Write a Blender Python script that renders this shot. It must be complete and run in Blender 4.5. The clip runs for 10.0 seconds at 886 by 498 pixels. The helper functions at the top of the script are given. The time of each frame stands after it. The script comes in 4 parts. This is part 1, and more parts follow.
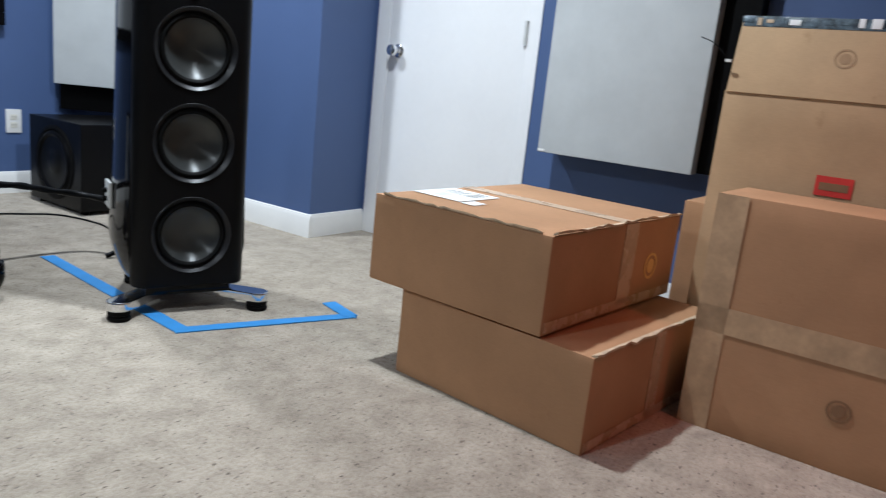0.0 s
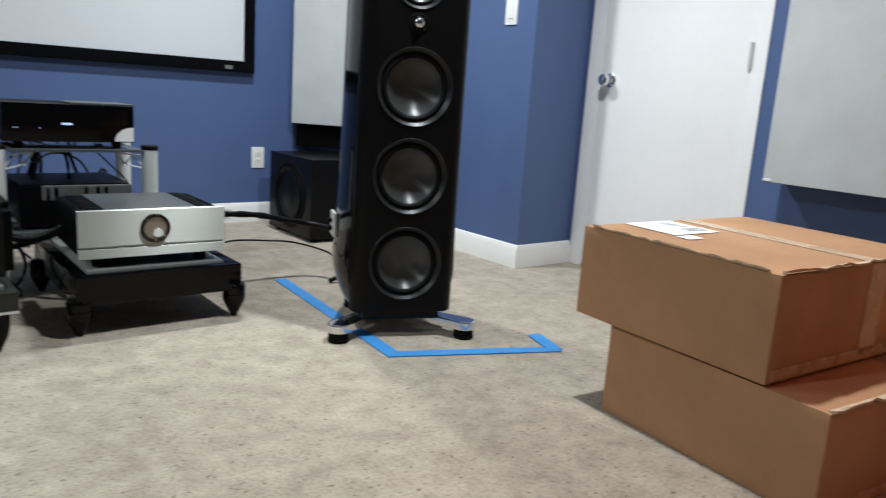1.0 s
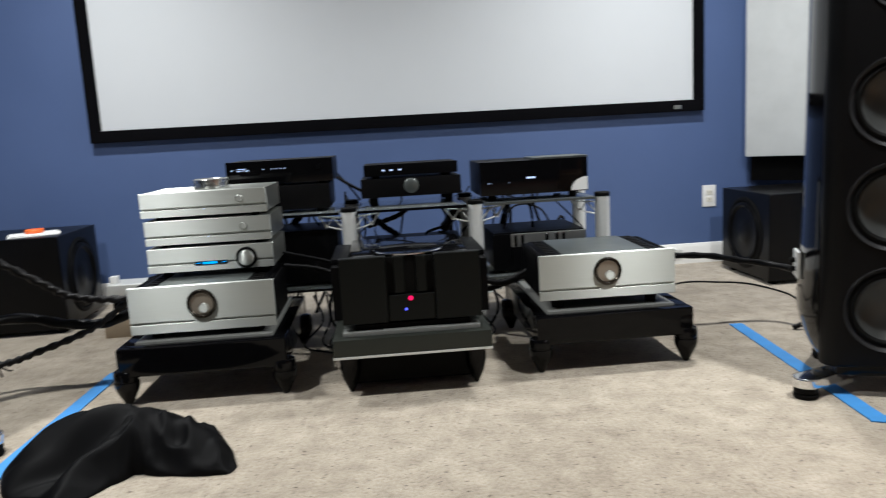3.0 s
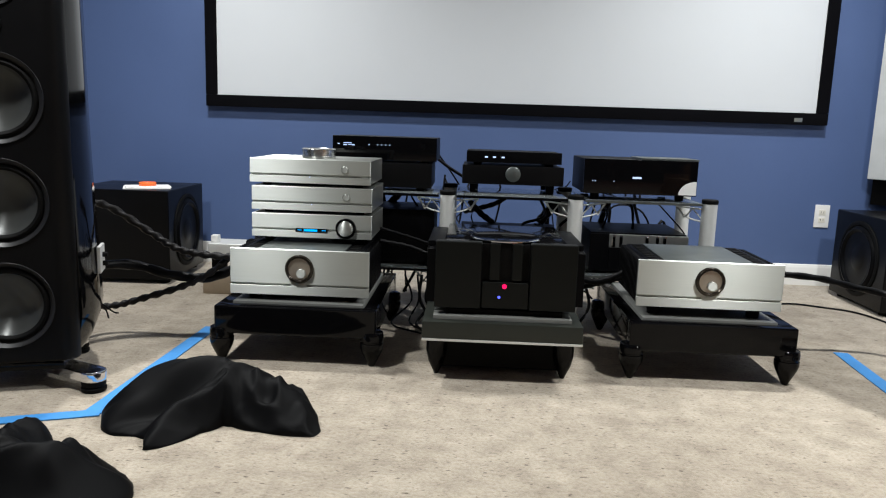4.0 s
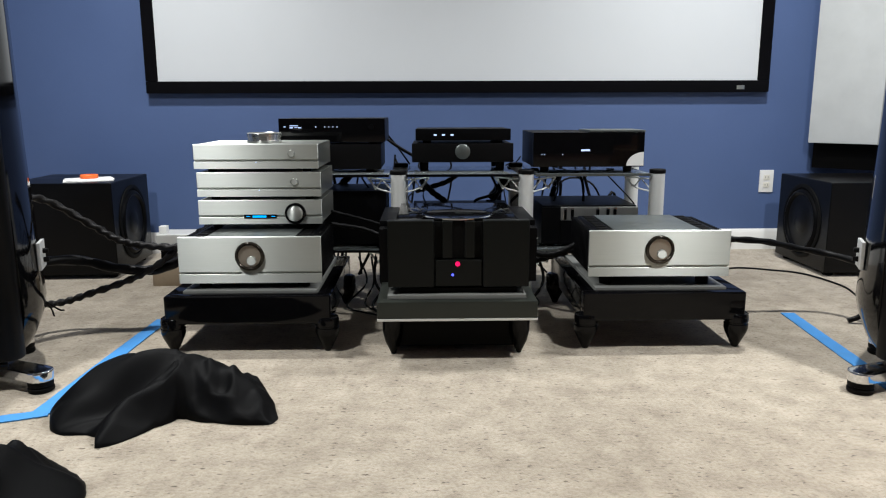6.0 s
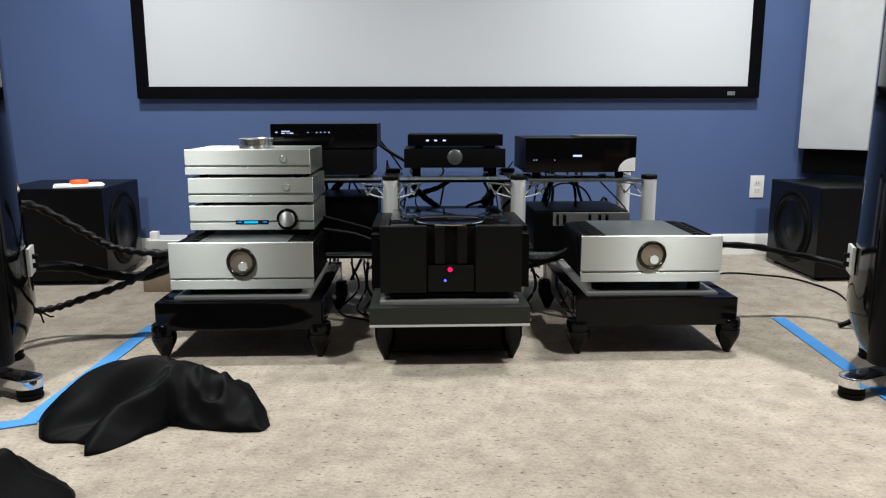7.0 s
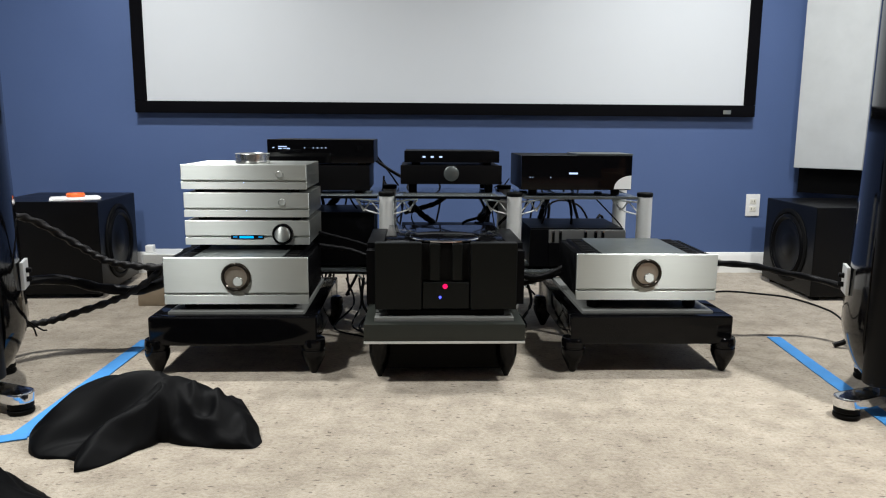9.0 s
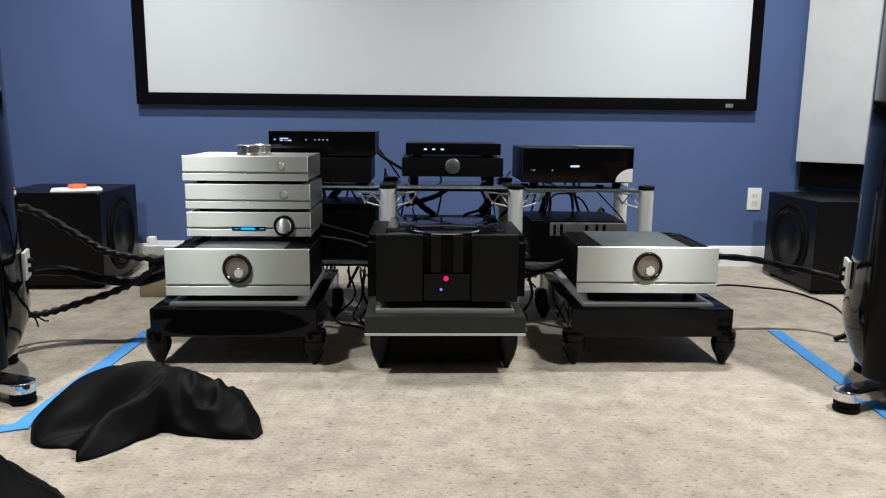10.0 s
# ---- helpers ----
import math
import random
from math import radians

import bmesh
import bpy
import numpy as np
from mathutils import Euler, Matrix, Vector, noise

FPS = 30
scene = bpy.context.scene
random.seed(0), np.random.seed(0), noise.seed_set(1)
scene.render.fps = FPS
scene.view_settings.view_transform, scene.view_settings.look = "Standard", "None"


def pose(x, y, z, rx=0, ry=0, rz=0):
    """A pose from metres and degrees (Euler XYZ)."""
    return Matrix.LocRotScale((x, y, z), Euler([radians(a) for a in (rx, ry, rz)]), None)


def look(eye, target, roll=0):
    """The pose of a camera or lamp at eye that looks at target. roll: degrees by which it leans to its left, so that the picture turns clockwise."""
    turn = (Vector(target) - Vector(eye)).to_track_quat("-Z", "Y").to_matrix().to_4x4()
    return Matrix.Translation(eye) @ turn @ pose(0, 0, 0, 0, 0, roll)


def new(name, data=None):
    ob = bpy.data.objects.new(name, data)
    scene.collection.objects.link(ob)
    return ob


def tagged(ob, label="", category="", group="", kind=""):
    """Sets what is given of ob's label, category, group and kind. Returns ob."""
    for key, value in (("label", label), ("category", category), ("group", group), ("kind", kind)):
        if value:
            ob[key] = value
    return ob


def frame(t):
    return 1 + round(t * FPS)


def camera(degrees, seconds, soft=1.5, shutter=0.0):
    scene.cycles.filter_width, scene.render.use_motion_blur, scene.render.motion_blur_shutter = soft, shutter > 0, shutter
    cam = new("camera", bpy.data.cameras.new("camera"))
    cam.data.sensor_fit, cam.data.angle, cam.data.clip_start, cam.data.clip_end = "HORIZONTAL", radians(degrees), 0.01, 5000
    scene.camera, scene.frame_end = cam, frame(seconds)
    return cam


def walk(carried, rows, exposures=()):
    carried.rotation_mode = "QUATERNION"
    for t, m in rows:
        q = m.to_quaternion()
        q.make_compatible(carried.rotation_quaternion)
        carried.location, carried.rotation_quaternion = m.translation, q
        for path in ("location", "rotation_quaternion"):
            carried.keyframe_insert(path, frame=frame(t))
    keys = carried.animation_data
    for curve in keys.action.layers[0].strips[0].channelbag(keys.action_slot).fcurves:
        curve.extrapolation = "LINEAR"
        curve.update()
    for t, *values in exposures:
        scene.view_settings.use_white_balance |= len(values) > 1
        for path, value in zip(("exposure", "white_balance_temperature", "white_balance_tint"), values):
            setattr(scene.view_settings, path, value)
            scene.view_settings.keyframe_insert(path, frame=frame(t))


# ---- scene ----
cam = camera(62.1, 10.0, 1.15, 0.3)
PATH = [
    (0, (0.645, -0.036, 0.793), (2.251, 1.07, 0.352), 6.0),
    (0.5, (0.65, -0.021, 0.793), (2.091, 1.297, 0.361), 6.3),
    (1, (0.657, -0.017, 0.793), (1.891, 1.504, 0.385), 3.9),
    (1.5, (0.668, 0.007, 0.782), (1.581, 1.744, 0.395), 0.9),
    (2, (0.654, 0.021, 0.781), (1.376, 1.852, 0.427), -0.1),
    (2.5, (0.65, 0.033, 0.778), (1.098, 1.956, 0.457), -2.1),
    (3, (0.675, 0.022, 0.792), (0.826, 1.992, 0.484), -3.2),
    (3.2, (0.651, 0.022, 0.791), (0.679, 1.995, 0.469), -1.4),
    (4.3, (0.624, 0.042, 0.775), (0.564, 2.013, 0.442), 2.3),
    (4.5, (0.626, 0.042, 0.776), (0.599, 2.013, 0.437), 2.3),
    (5, (0.649, 0.039, 0.776), (0.701, 2.001, 0.394), 0.8),
    (5.2, (0.643, 0.051, 0.775), (0.682, 2.012, 0.385), 0.3),
    (6.5, (0.644, 0.045, 0.77), (0.695, 2.01, 0.397), -0.4),
    (7, (0.642, 0.05, 0.772), (0.708, 2.015, 0.406), -0.1),
    (7.5, (0.653, 0.05, 0.769), (0.72, 2.021, 0.439), -0.2),
    (8, (0.643, 0.051, 0.773), (0.715, 2.022, 0.441), -0.2),
    (8.5, (0.646, 0.05, 0.774), (0.724, 2.021, 0.443), 0.2),
    (9, (0.649, 0.052, 0.777), (0.722, 2.024, 0.451), 0.4),
    (9.5, (0.65, 0.052, 0.775), (0.72, 2.022, 0.436), 0.6),
    (10, (0.649, 0.05, 0.774), (0.719, 2.019, 0.43), 0.6),
]
walk(cam, [(t, look(eye, target, roll)) for t, eye, target, roll in PATH], [(0.0, -0.21, 5520, 8), (1.0, -0.22, 5900, 8), (1.5, -0.22, 5980, 9), (2.5, -0.25, 6150, 10), (3.0, -0.05, 6180, 10), (4.5, 0.02, 6220, 10), (10.0, 0.02, 6220, 10)])


# ---- light ----
WHITE_LIGHT, ADDED_RED = (0.985, 0.97, 0.925), (1.0, 0.20, 0.11)
# The last, red lamp is unseen and added to tint the cartons' shadows.
LAMPS = [(-0.60, 2.9, 0.9, WHITE_LIGHT), (2.08, 2.9, 1.0, WHITE_LIGHT), (-0.70, 1.40, 1.0, WHITE_LIGHT), (2.15, 1.40, 1.1, WHITE_LIGHT), (2.1, -0.75, 0.165, ADDED_RED)]
LAMP_POWER = 42.0
CEIL = 2.46
world = bpy.data.worlds.new("world")
world.use_nodes = True
world.node_tree.nodes["Background"].inputs[0].default_value = (0.75, 0.8, 0.9, 1)
world.node_tree.nodes["Background"].inputs[1].default_value = 0.03
scene.world = world
for lx, ly, share, tint in LAMPS:
    lamp = bpy.data.lights.new("downlight", "AREA")
    lamp.shape, lamp.size, lamp.energy, lamp.color = "DISK", 0.13, LAMP_POWER * share, tint
    lamp.spread = radians(150 if tint is WHITE_LIGHT else 95)
    new("downlight", lamp).matrix_world = Matrix.Translation((lx, ly, CEIL - 0.02))


# ---- materials ----
def nodes_of(name):
    m = bpy.data.materials.new(name)
    m.use_nodes = True
    nt = m.node_tree
    return m, nt, nt.nodes["Principled BSDF"]


def link(nt, a, b):
    nt.links.new(a, b)


def coords(nt, scale):
    tc = nt.nodes.new("ShaderNodeTexCoord")
    mp = nt.nodes.new("ShaderNodeMapping")
    mp.inputs["Scale"].default_value = scale if isinstance(scale, tuple) else (scale,) * 3
    link(nt, tc.outputs["Object"], mp.inputs["Vector"])
    return mp.outputs["Vector"]


def noise_of(nt, vec, scale, detail=4.0, rough=0.6):
    n = nt.nodes.new("ShaderNodeTexNoise")
    n.inputs["Scale"].default_value, n.inputs["Detail"].default_value, n.inputs["Roughness"].default_value = scale, detail, rough
    link(nt, vec, n.inputs["Vector"])
    return n.outputs["Fac"]


def ramp(nt, fac, stops):
    r = nt.nodes.new("ShaderNodeValToRGB")
    els = r.color_ramp.elements
    while len(els) < len(stops):
        els.new(0.5)
    for e, (p, c) in zip(els, stops):
        e.position, e.color = p, (*c, 1)
    link(nt, fac, r.inputs["Fac"])
    return r.outputs["Color"]


def mixed(nt, a, b, fac, mode="MIX"):
    n = nt.nodes.new("ShaderNodeMix")
    n.data_type, n.blend_type = "RGBA", mode
    for sock, v in ((n.inputs[0], fac), (n.inputs[6], a), (n.inputs[7], b)):
        if isinstance(v, (int, float)):
            sock.default_value = v
        elif isinstance(v, tuple):
            sock.default_value = (*v, 1)
        else:
            link(nt, v, sock)
    return n.outputs[2]


def bump(nt, bsdf, height, strength, dist):
    b = nt.nodes.new("ShaderNodeBump")
    b.inputs["Strength"].default_value, b.inputs["Distance"].default_value = strength, dist
    link(nt, height, b.inputs["Height"])
    link(nt, b.outputs["Normal"], bsdf.inputs["Normal"])


def tone(c, f):
    return tuple(min(1.0, v * f) for v in c)


def surface(name, col, rough=0.5, metal=0.0, vary=0.12, scale=6.0, grain=120.0, relief=0.15, dist=0.001, coat=0.0, stretch=(1, 1, 1), rvary=0.1, spec=0.5):
    """A plain surface with variation at two scales."""
    m, nt, b = nodes_of(name)
    v = coords(nt, stretch)
    big, fine = noise_of(nt, v, scale), noise_of(nt, v, grain, 3.0)
    c = ramp(nt, big, [(0.3, tone(col, 1 - vary)), (0.7, tone(col, 1 + vary))])
    c2 = ramp(nt, fine, [(0.3, (1 - vary,) * 3), (0.7, (1.0,) * 3)])
    link(nt, mixed(nt, c, c2, 0.6, "MULTIPLY"), b.inputs["Base Color"])
    mr = nt.nodes.new("ShaderNodeMapRange")
    mr.inputs[3].default_value, mr.inputs[4].default_value = max(0.02, rough - rvary), min(1.0, rough + rvary)
    link(nt, big, mr.inputs[0])
    link(nt, mr.outputs[0], b.inputs["Roughness"])
    b.inputs["Metallic"].default_value = metal
    b.inputs["Specular IOR Level"].default_value = spec
    b.inputs["Coat Weight"].default_value = coat
    b.inputs["Coat Roughness"].default_value = 0.04
    if relief:
        bump(nt, b, fine, relief, dist)
    return m


def glow(name, col, strength):
    m, nt, b = nodes_of(name)
    b.inputs["Base Color"].default_value = (*tone(col, 0.3), 1)
    b.inputs["Emission Color"].default_value = (*col, 1)
    b.inputs["Emission Strength"].default_value = strength
    return m


def carpet_material():
    m, nt, b = nodes_of("carpet")
    v = coords(nt, 1.0)
    big = noise_of(nt, v, 2.2, 4)
    mid = noise_of(nt, v, 12.0, 5, 0.68)
    tuft = noise_of(nt, v, 95.0, 4, 0.7)
    fleck = noise_of(nt, coords(nt, (48.0, 105.0, 62.0)), 1.0, 2, 0.5)
    c = ramp(nt, mid, [(0.30, (0.295, 0.250, 0.190)), (0.5, (0.410, 0.356, 0.278)), (0.70, (0.510, 0.450, 0.360))])
    c = mixed(nt, c, ramp(nt, big, [(0.35, (0.86, 0.85, 0.84)), (0.65, (1.0, 1.0, 1.0))]), 1.0, "MULTIPLY")
    c = mixed(nt, c, ramp(nt, tuft, [(0.33, (0.68, 0.65, 0.61)), (0.55, (1.0, 1.0, 1.0))]), 0.8, "MULTIPLY")
    c = mixed(nt, c, ramp(nt, fleck, [(0.29, (0.26, 0.22, 0.18)), (0.37, (1.0, 1.0, 1.0))]), 0.95, "MULTIPLY")
    link(nt, c, b.inputs["Base Color"])
    b.inputs["Roughness"].default_value = 0.98
    b.inputs["Specular IOR Level"].default_value = 0.1
    b.inputs["Sheen Weight"].default_value = 0.25
    b.inputs["Sheen Roughness"].default_value = 0.6
    h = nt.nodes.new("ShaderNodeMath")
    h.operation = "ADD"
    link(nt, mid, h.inputs[0])
    link(nt, tuft, h.inputs[1])
    bump(nt, b, h.outputs[0], 0.6, 0.012)
    return m


def cardboard_material(name, col, scuff):
    m, nt, b = nodes_of(name)
    v = coords(nt, 1.0)
    big, fibre = noise_of(nt, v, 3.5, 5), noise_of(nt, coords(nt, (1, 1, 6)), 60.0, 4)
    stain = noise_of(nt, v, 9.0, 6, 0.7)
    w = nt.nodes.new("ShaderNodeTexWave")
    w.inputs["Scale"].default_value, w.inputs["Distortion"].default_value = 55.0, 0.4
    link(nt, v, w.inputs["Vector"])
    c = ramp(nt, big, [(0.3, tone(col, 0.86)), (0.7, tone(col, 1.1))])
    c = mixed(nt, c, ramp(nt, fibre, [(0.35, (0.90, 0.89, 0.87)), (0.65, (1, 1, 1))]), 0.5, "MULTIPLY")
    c = mixed(nt, c, ramp(nt, stain, [(0.24, (0.66, 0.58, 0.48)), (0.36, (1, 1, 1))]), scuff, "MULTIPLY")
    link(nt, c, b.inputs["Base Color"])
    b.inputs["Roughness"].default_value = 0.8
    b.inputs["Specular IOR Level"].default_value = 0.25
    h = mixed(nt, fibre, w.outputs["Fac"], 0.25)
    bump(nt, b, h, 0.08, 0.002)
    return m


def brushed(name, col, rough, stretch):
    m, nt, b = nodes_of(name)
    v = coords(nt, stretch)
    f = noise_of(nt, v, 1.0, 5, 0.7)
    g = noise_of(nt, coords(nt, 5.0), 1.0, 3)
    link(nt, ramp(nt, f, [(0.3, tone(col, 0.95)), (0.7, tone(col, 1.03))]), b.inputs["Base Color"])
    mr = nt.nodes.new("ShaderNodeMapRange")
    mr.inputs[3].default_value, mr.inputs[4].default_value = rough - 0.04, rough + 0.04
    link(nt, g, mr.inputs[0])
    link(nt, mr.outputs[0], b.inputs["Roughness"])
    b.inputs["Metallic"].default_value = 0.85
    tan = nt.nodes.new("ShaderNodeTangent")
    tan.direction_type = "UV_MAP"
    tan.uv_map = "grain"
    link(nt, tan.outputs[0], b.inputs["Tangent"])
    b.inputs["Anisotropic"].default_value = 0.95
    bump(nt, b, f, 0.10, 0.0006)
    return m


CARPET = carpet_material()
BLUE = surface("blue_wall_paint", (0.070, 0.114, 0.250), 0.55, vary=0.05, scale=1.5, grain=170.0, relief=0.18, dist=0.0012)
WHITE_PAINT = surface("white_trim_paint", (0.78, 0.78, 0.76), 0.4, vary=0.03, scale=3.0, grain=60.0, relief=0.05)
CEILING_PAINT = surface("ceiling_paint", (0.36, 0.36, 0.36), 0.9, vary=0.03, relief=0.2)
BACK_PAINT = surface("grey_wall_paint", (0.32, 0.32, 0.33), 0.8, vary=0.04, relief=0.15)
DOOR_PAINT = surface("door_paint", (0.88, 0.885, 0.885), 0.36, vary=0.03, scale=2.0, grain=40.0, relief=0.04)
FABRIC_GREY = surface("grey_panel_fabric", (0.50, 0.52, 0.52), 0.95, vary=0.07, scale=5.0, grain=420.0, relief=0.4, dist=0.001, spec=0.1)
SCREEN_WHITE = surface("projection_screen", (0.585, 0.61, 0.63), 0.85, vary=0.02, scale=1.0, grain=500.0, relief=0.05, spec=0.15)
VELVET = surface("black_velvet", (0.003, 0.003, 0.004), 0.95, vary=0.2, relief=0.2, spec=0.05)
SATIN_BLACK = surface("satin_black_baffle", (0.003, 0.003, 0.0034), 0.42, vary=0.15, grain=500.0, relief=0.05, rvary=0.05, spec=0.13)
PIANO = surface("black_gloss_lacquer", (0.0025, 0.0025, 0.003), 0.07, vary=0.1, relief=0.0, spec=0.16, coat=0.0, rvary=0.03)
BLACK_METAL = surface("black_anodised_metal", (0.0025, 0.0026, 0.0032), 0.40, spec=0.06, metal=0.0, vary=0.15, grain=300.0, relief=0.05)
DECK_GREY = surface("dark_grey_deck", (0.020, 0.023, 0.019), 0.40, vary=0.1, grain=200.0, relief=0.05, spec=0.3)
DARK_METAL = surface("dark_grey_metal", (0.0052, 0.0058, 0.0052), 0.34, spec=0.12, metal=0.0, vary=0.1, grain=200.0, relief=0.05)
BLACK_VINYL = surface("black_vinyl_wrap", (0.0022, 0.0022, 0.0026), 0.33, spec=0.16, vary=0.2, grain=260.0, relief=0.3)
RUBBER = surface("black_rubber", (0.004, 0.004, 0.004), 0.6, spec=0.08, vary=0.2, relief=0.1)
CONE, _nt, _b = nodes_of("woofer_cone")
_b.inputs["Base Color"].default_value = (0.062, 0.065, 0.063, 1)
_b.inputs["Metallic"].default_value = 0.5
_b.inputs["Anisotropic"].default_value = 0.85
link(_nt, ramp(_nt, noise_of(_nt, coords(_nt, 1.0), 55.0, 3), [(0.3, (0.36,) * 3), (0.7, (0.46,) * 3)]), _b.inputs["Roughness"])
_b.inputs["Anisotropic Rotation"].default_value = 0.25
_t = _nt.nodes.new("ShaderNodeTangent")
_t.direction_type, _t.axis = "RADIAL", "Y"
link(_nt, _t.outputs[0], _b.inputs["Tangent"])
CHROME = surface("polished_chrome", (0.75, 0.76, 0.78), 0.09, metal=1.0, vary=0.03, relief=0.0, rvary=0.04)
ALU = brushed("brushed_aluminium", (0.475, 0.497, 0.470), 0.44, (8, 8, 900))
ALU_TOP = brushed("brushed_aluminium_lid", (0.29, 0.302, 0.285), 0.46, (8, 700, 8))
GREY_LID = surface("grey_metal_lid", (0.13, 0.145, 0.14), 0.38, metal=0.7, vary=0.06, grain=200.0, relief=0.05)
GREY_BOARD = surface("grey_shelf_board", (0.17, 0.175, 0.165), 0.35, vary=0.1, grain=200.0, relief=0.08)
GREY_POST = surface("light_grey_post", (0.64, 0.65, 0.63), 0.45, metal=0.2, vary=0.06, relief=0.05)
STEEL = surface("polished_steel", (0.46, 0.47, 0.46), 0.30, metal=0.85, vary=0.06, relief=0.0)
BRONZE = surface("bronze_window", (0.34, 0.30, 0.25), 0.3, metal=0.5, vary=0.1, relief=0.0)
CARD = cardboard_material("cardboard", (0.42, 0.238, 0.124), 0.45)
CARD_PALE = cardboard_material("pale_cardboard", (0.47, 0.32, 0.18), 0.6)
CARD_EDGE = surface("torn_cardboard_edge", (0.55, 0.42, 0.28), 0.9, vary=0.25, scale=30.0, relief=0.4)
PACK_TAPE = surface("clear_packing_tape", (0.50, 0.35, 0.22), 0.28, vary=0.12, scale=14.0, relief=0.1, rvary=0.12)
WORN_TAPE = surface("worn_frosted_tape", (0.48, 0.32, 0.18), 0.42, vary=0.22, scale=9.0, grain=60.0, relief=0.15, rvary=0.12)
PAPER = surface("white_paper", (0.80, 0.80, 0.78), 0.7, vary=0.04, relief=0.0)
STAMP = surface("yellow_stamp_ink", (0.72, 0.47, 0.15), 0.7, relief=0.0)
FADED_STAMP = surface("pale_faded_stamp_ink", (0.33, 0.21, 0.11), 0.75, relief=0.0)
DULL_STAMP = surface("faded_stamp_ink", (0.24, 0.13, 0.06), 0.75, relief=0.0)
RED_LABEL = surface("red_label_paper", (0.62, 0.04, 0.03), 0.5, relief=0.0)
BLUE_TAPE = surface("blue_masking_tape", (0.045, 0.24, 0.58), 0.7, vary=0.08, scale=20.0, grain=200.0, relief=0.3)
CLOTH = surface("black_cloth", (0.0015, 0.0016, 0.0020), 0.60, vary=0.25, scale=20.0, grain=900.0, relief=0.15, spec=0.085)
CABLE = surface("black_cable_jacket", (0.003, 0.003, 0.0035), 0.45, spec=0.14, vary=0.2, relief=0.1)
BRAID = surface("braided_cable_sleeve", (0.008, 0.007, 0.007), 0.5, spec=0.25, vary=0.6, scale=90.0, grain=400.0, relief=0.6)
IVORY = surface("ivory_plastic", (0.72, 0.70, 0.62), 0.4, vary=0.03, relief=0.0)
ORANGE = surface("orange_plastic", (0.85, 0.15, 0.02), 0.4, vary=0.05, relief=0.0)
BEIGE_BLOCK = surface("beige_block", (0.42, 0.34, 0.24), 0.7, vary=0.1, relief=0.1)
LED_RED = glow("red_led", (0.95, 0.0, 0.10), 1.3)
LED_BLUE = glow("blue_led", (0.08, 0.10, 1.0), 2.5)
LED_WHITE = glow("white_led", (0.55, 0.68, 1.0), 1.1)
DISPLAY = glow("blue_display", (0.0, 0.36, 0.9), 1.5)
LAMP_GLOW = glow("lamp_lens", (1.0, 0.94, 0.84), 12.0)
ADDED_RED_GLOW = glow("added_red_lens", ADDED_RED, 4.0)
GLASS, _nt, _b = nodes_of("smoked_glass")
_b.inputs["Base Color"].default_value = (0.55, 0.6, 0.6, 1)
_b.inputs["Transmission Weight"].default_value = 0.85
_b.inputs["Roughness"].default_value = 0.05


# ---- mesh helpers ----
def add(bm, other, m=None):
    """Join the bmesh other into bm."""
    if m is not None:
        other.transform(m)
    me = bpy.data.meshes.new("tmp")
    other.to_mesh(me)
    bm.from_mesh(me)
    bpy.data.meshes.remove(me)
    other.free()
    return bm


def box(x0, x1, y0, y1, z0, z1, bev=0.002, seg=2):
    bm = bmesh.new()
    bmesh.ops.create_cube(bm, size=1.0)
    bm.transform(Matrix.Translation(((x0 + x1) / 2, (y0 + y1) / 2, (z0 + z1) / 2)) @ Matrix.Diagonal((x1 - x0, y1 - y0, z1 - z0, 1)))
    if bev:
        bmesh.ops.bevel(bm, geom=bm.edges[:], offset=bev, segments=seg, profile=0.7, affect="EDGES", clamp_overlap=True)
    return bm


def lathe(profile, n=40):
    """A solid of revolution round z from (radius, height) pairs."""
    bm = bmesh.new()
    rings = []
    for r, z in profile:
        if r < 1e-5:
            rings.append([bm.verts.new((0, 0, z))])
        else:
            rings.append([bm.verts.new((r * math.cos(2 * math.pi * k / n), r * math.sin(2 * math.pi * k / n), z)) for k in range(n)])
    for a, b in zip(rings, rings[1:]):
        for k in range(n):
            q = [a[k % len(a)], a[(k + 1) % len(a)], b[(k + 1) % len(b)], b[k % len(b)]]
            q = list(dict.fromkeys(q))
            if len(q) > 2:
                bm.faces.new(q)
    bmesh.ops.recalc_face_normals(bm, faces=bm.faces[:])
    return bm


def prism(poly, z0, z1, bev=0.0, seg=2):
    """An upright prism over a polygon in x, y."""
    bm = bmesh.new()
    f = bm.faces.new([bm.verts.new((x, y, z0)) for x, y in poly])
    up = bmesh.ops.extrude_face_region(bm, geom=[f])
    bmesh.ops.translate(bm, vec=(0, 0, z1 - z0), verts=[v for v in up["geom"] if isinstance(v, bmesh.types.BMVert)])
    bmesh.ops.recalc_face_normals(bm, faces=bm.faces[:])
    if bev:
        bmesh.ops.bevel(bm, geom=bm.edges[:], offset=bev, segments=seg, profile=0.7, affect="EDGES", clamp_overlap=True)
    return bm


def smooth_line(pts, steps=8):
    pts = [Vector(p) for p in pts]
    ext = [pts[0] * 2 - pts[1]] + pts + [pts[-1] * 2 - pts[-2]]
    out = []
    for a, b, c, d in zip(ext, ext[1:], ext[2:], ext[3:]):
        for k in range(steps):
            t = k / steps
            out.append(0.5 * (2 * b + (c - a) * t + (2 * a - 5 * b + 4 * c - d) * t * t + (3 * b - a - 3 * c + d) * t ** 3))
    return out + [pts[-1]]


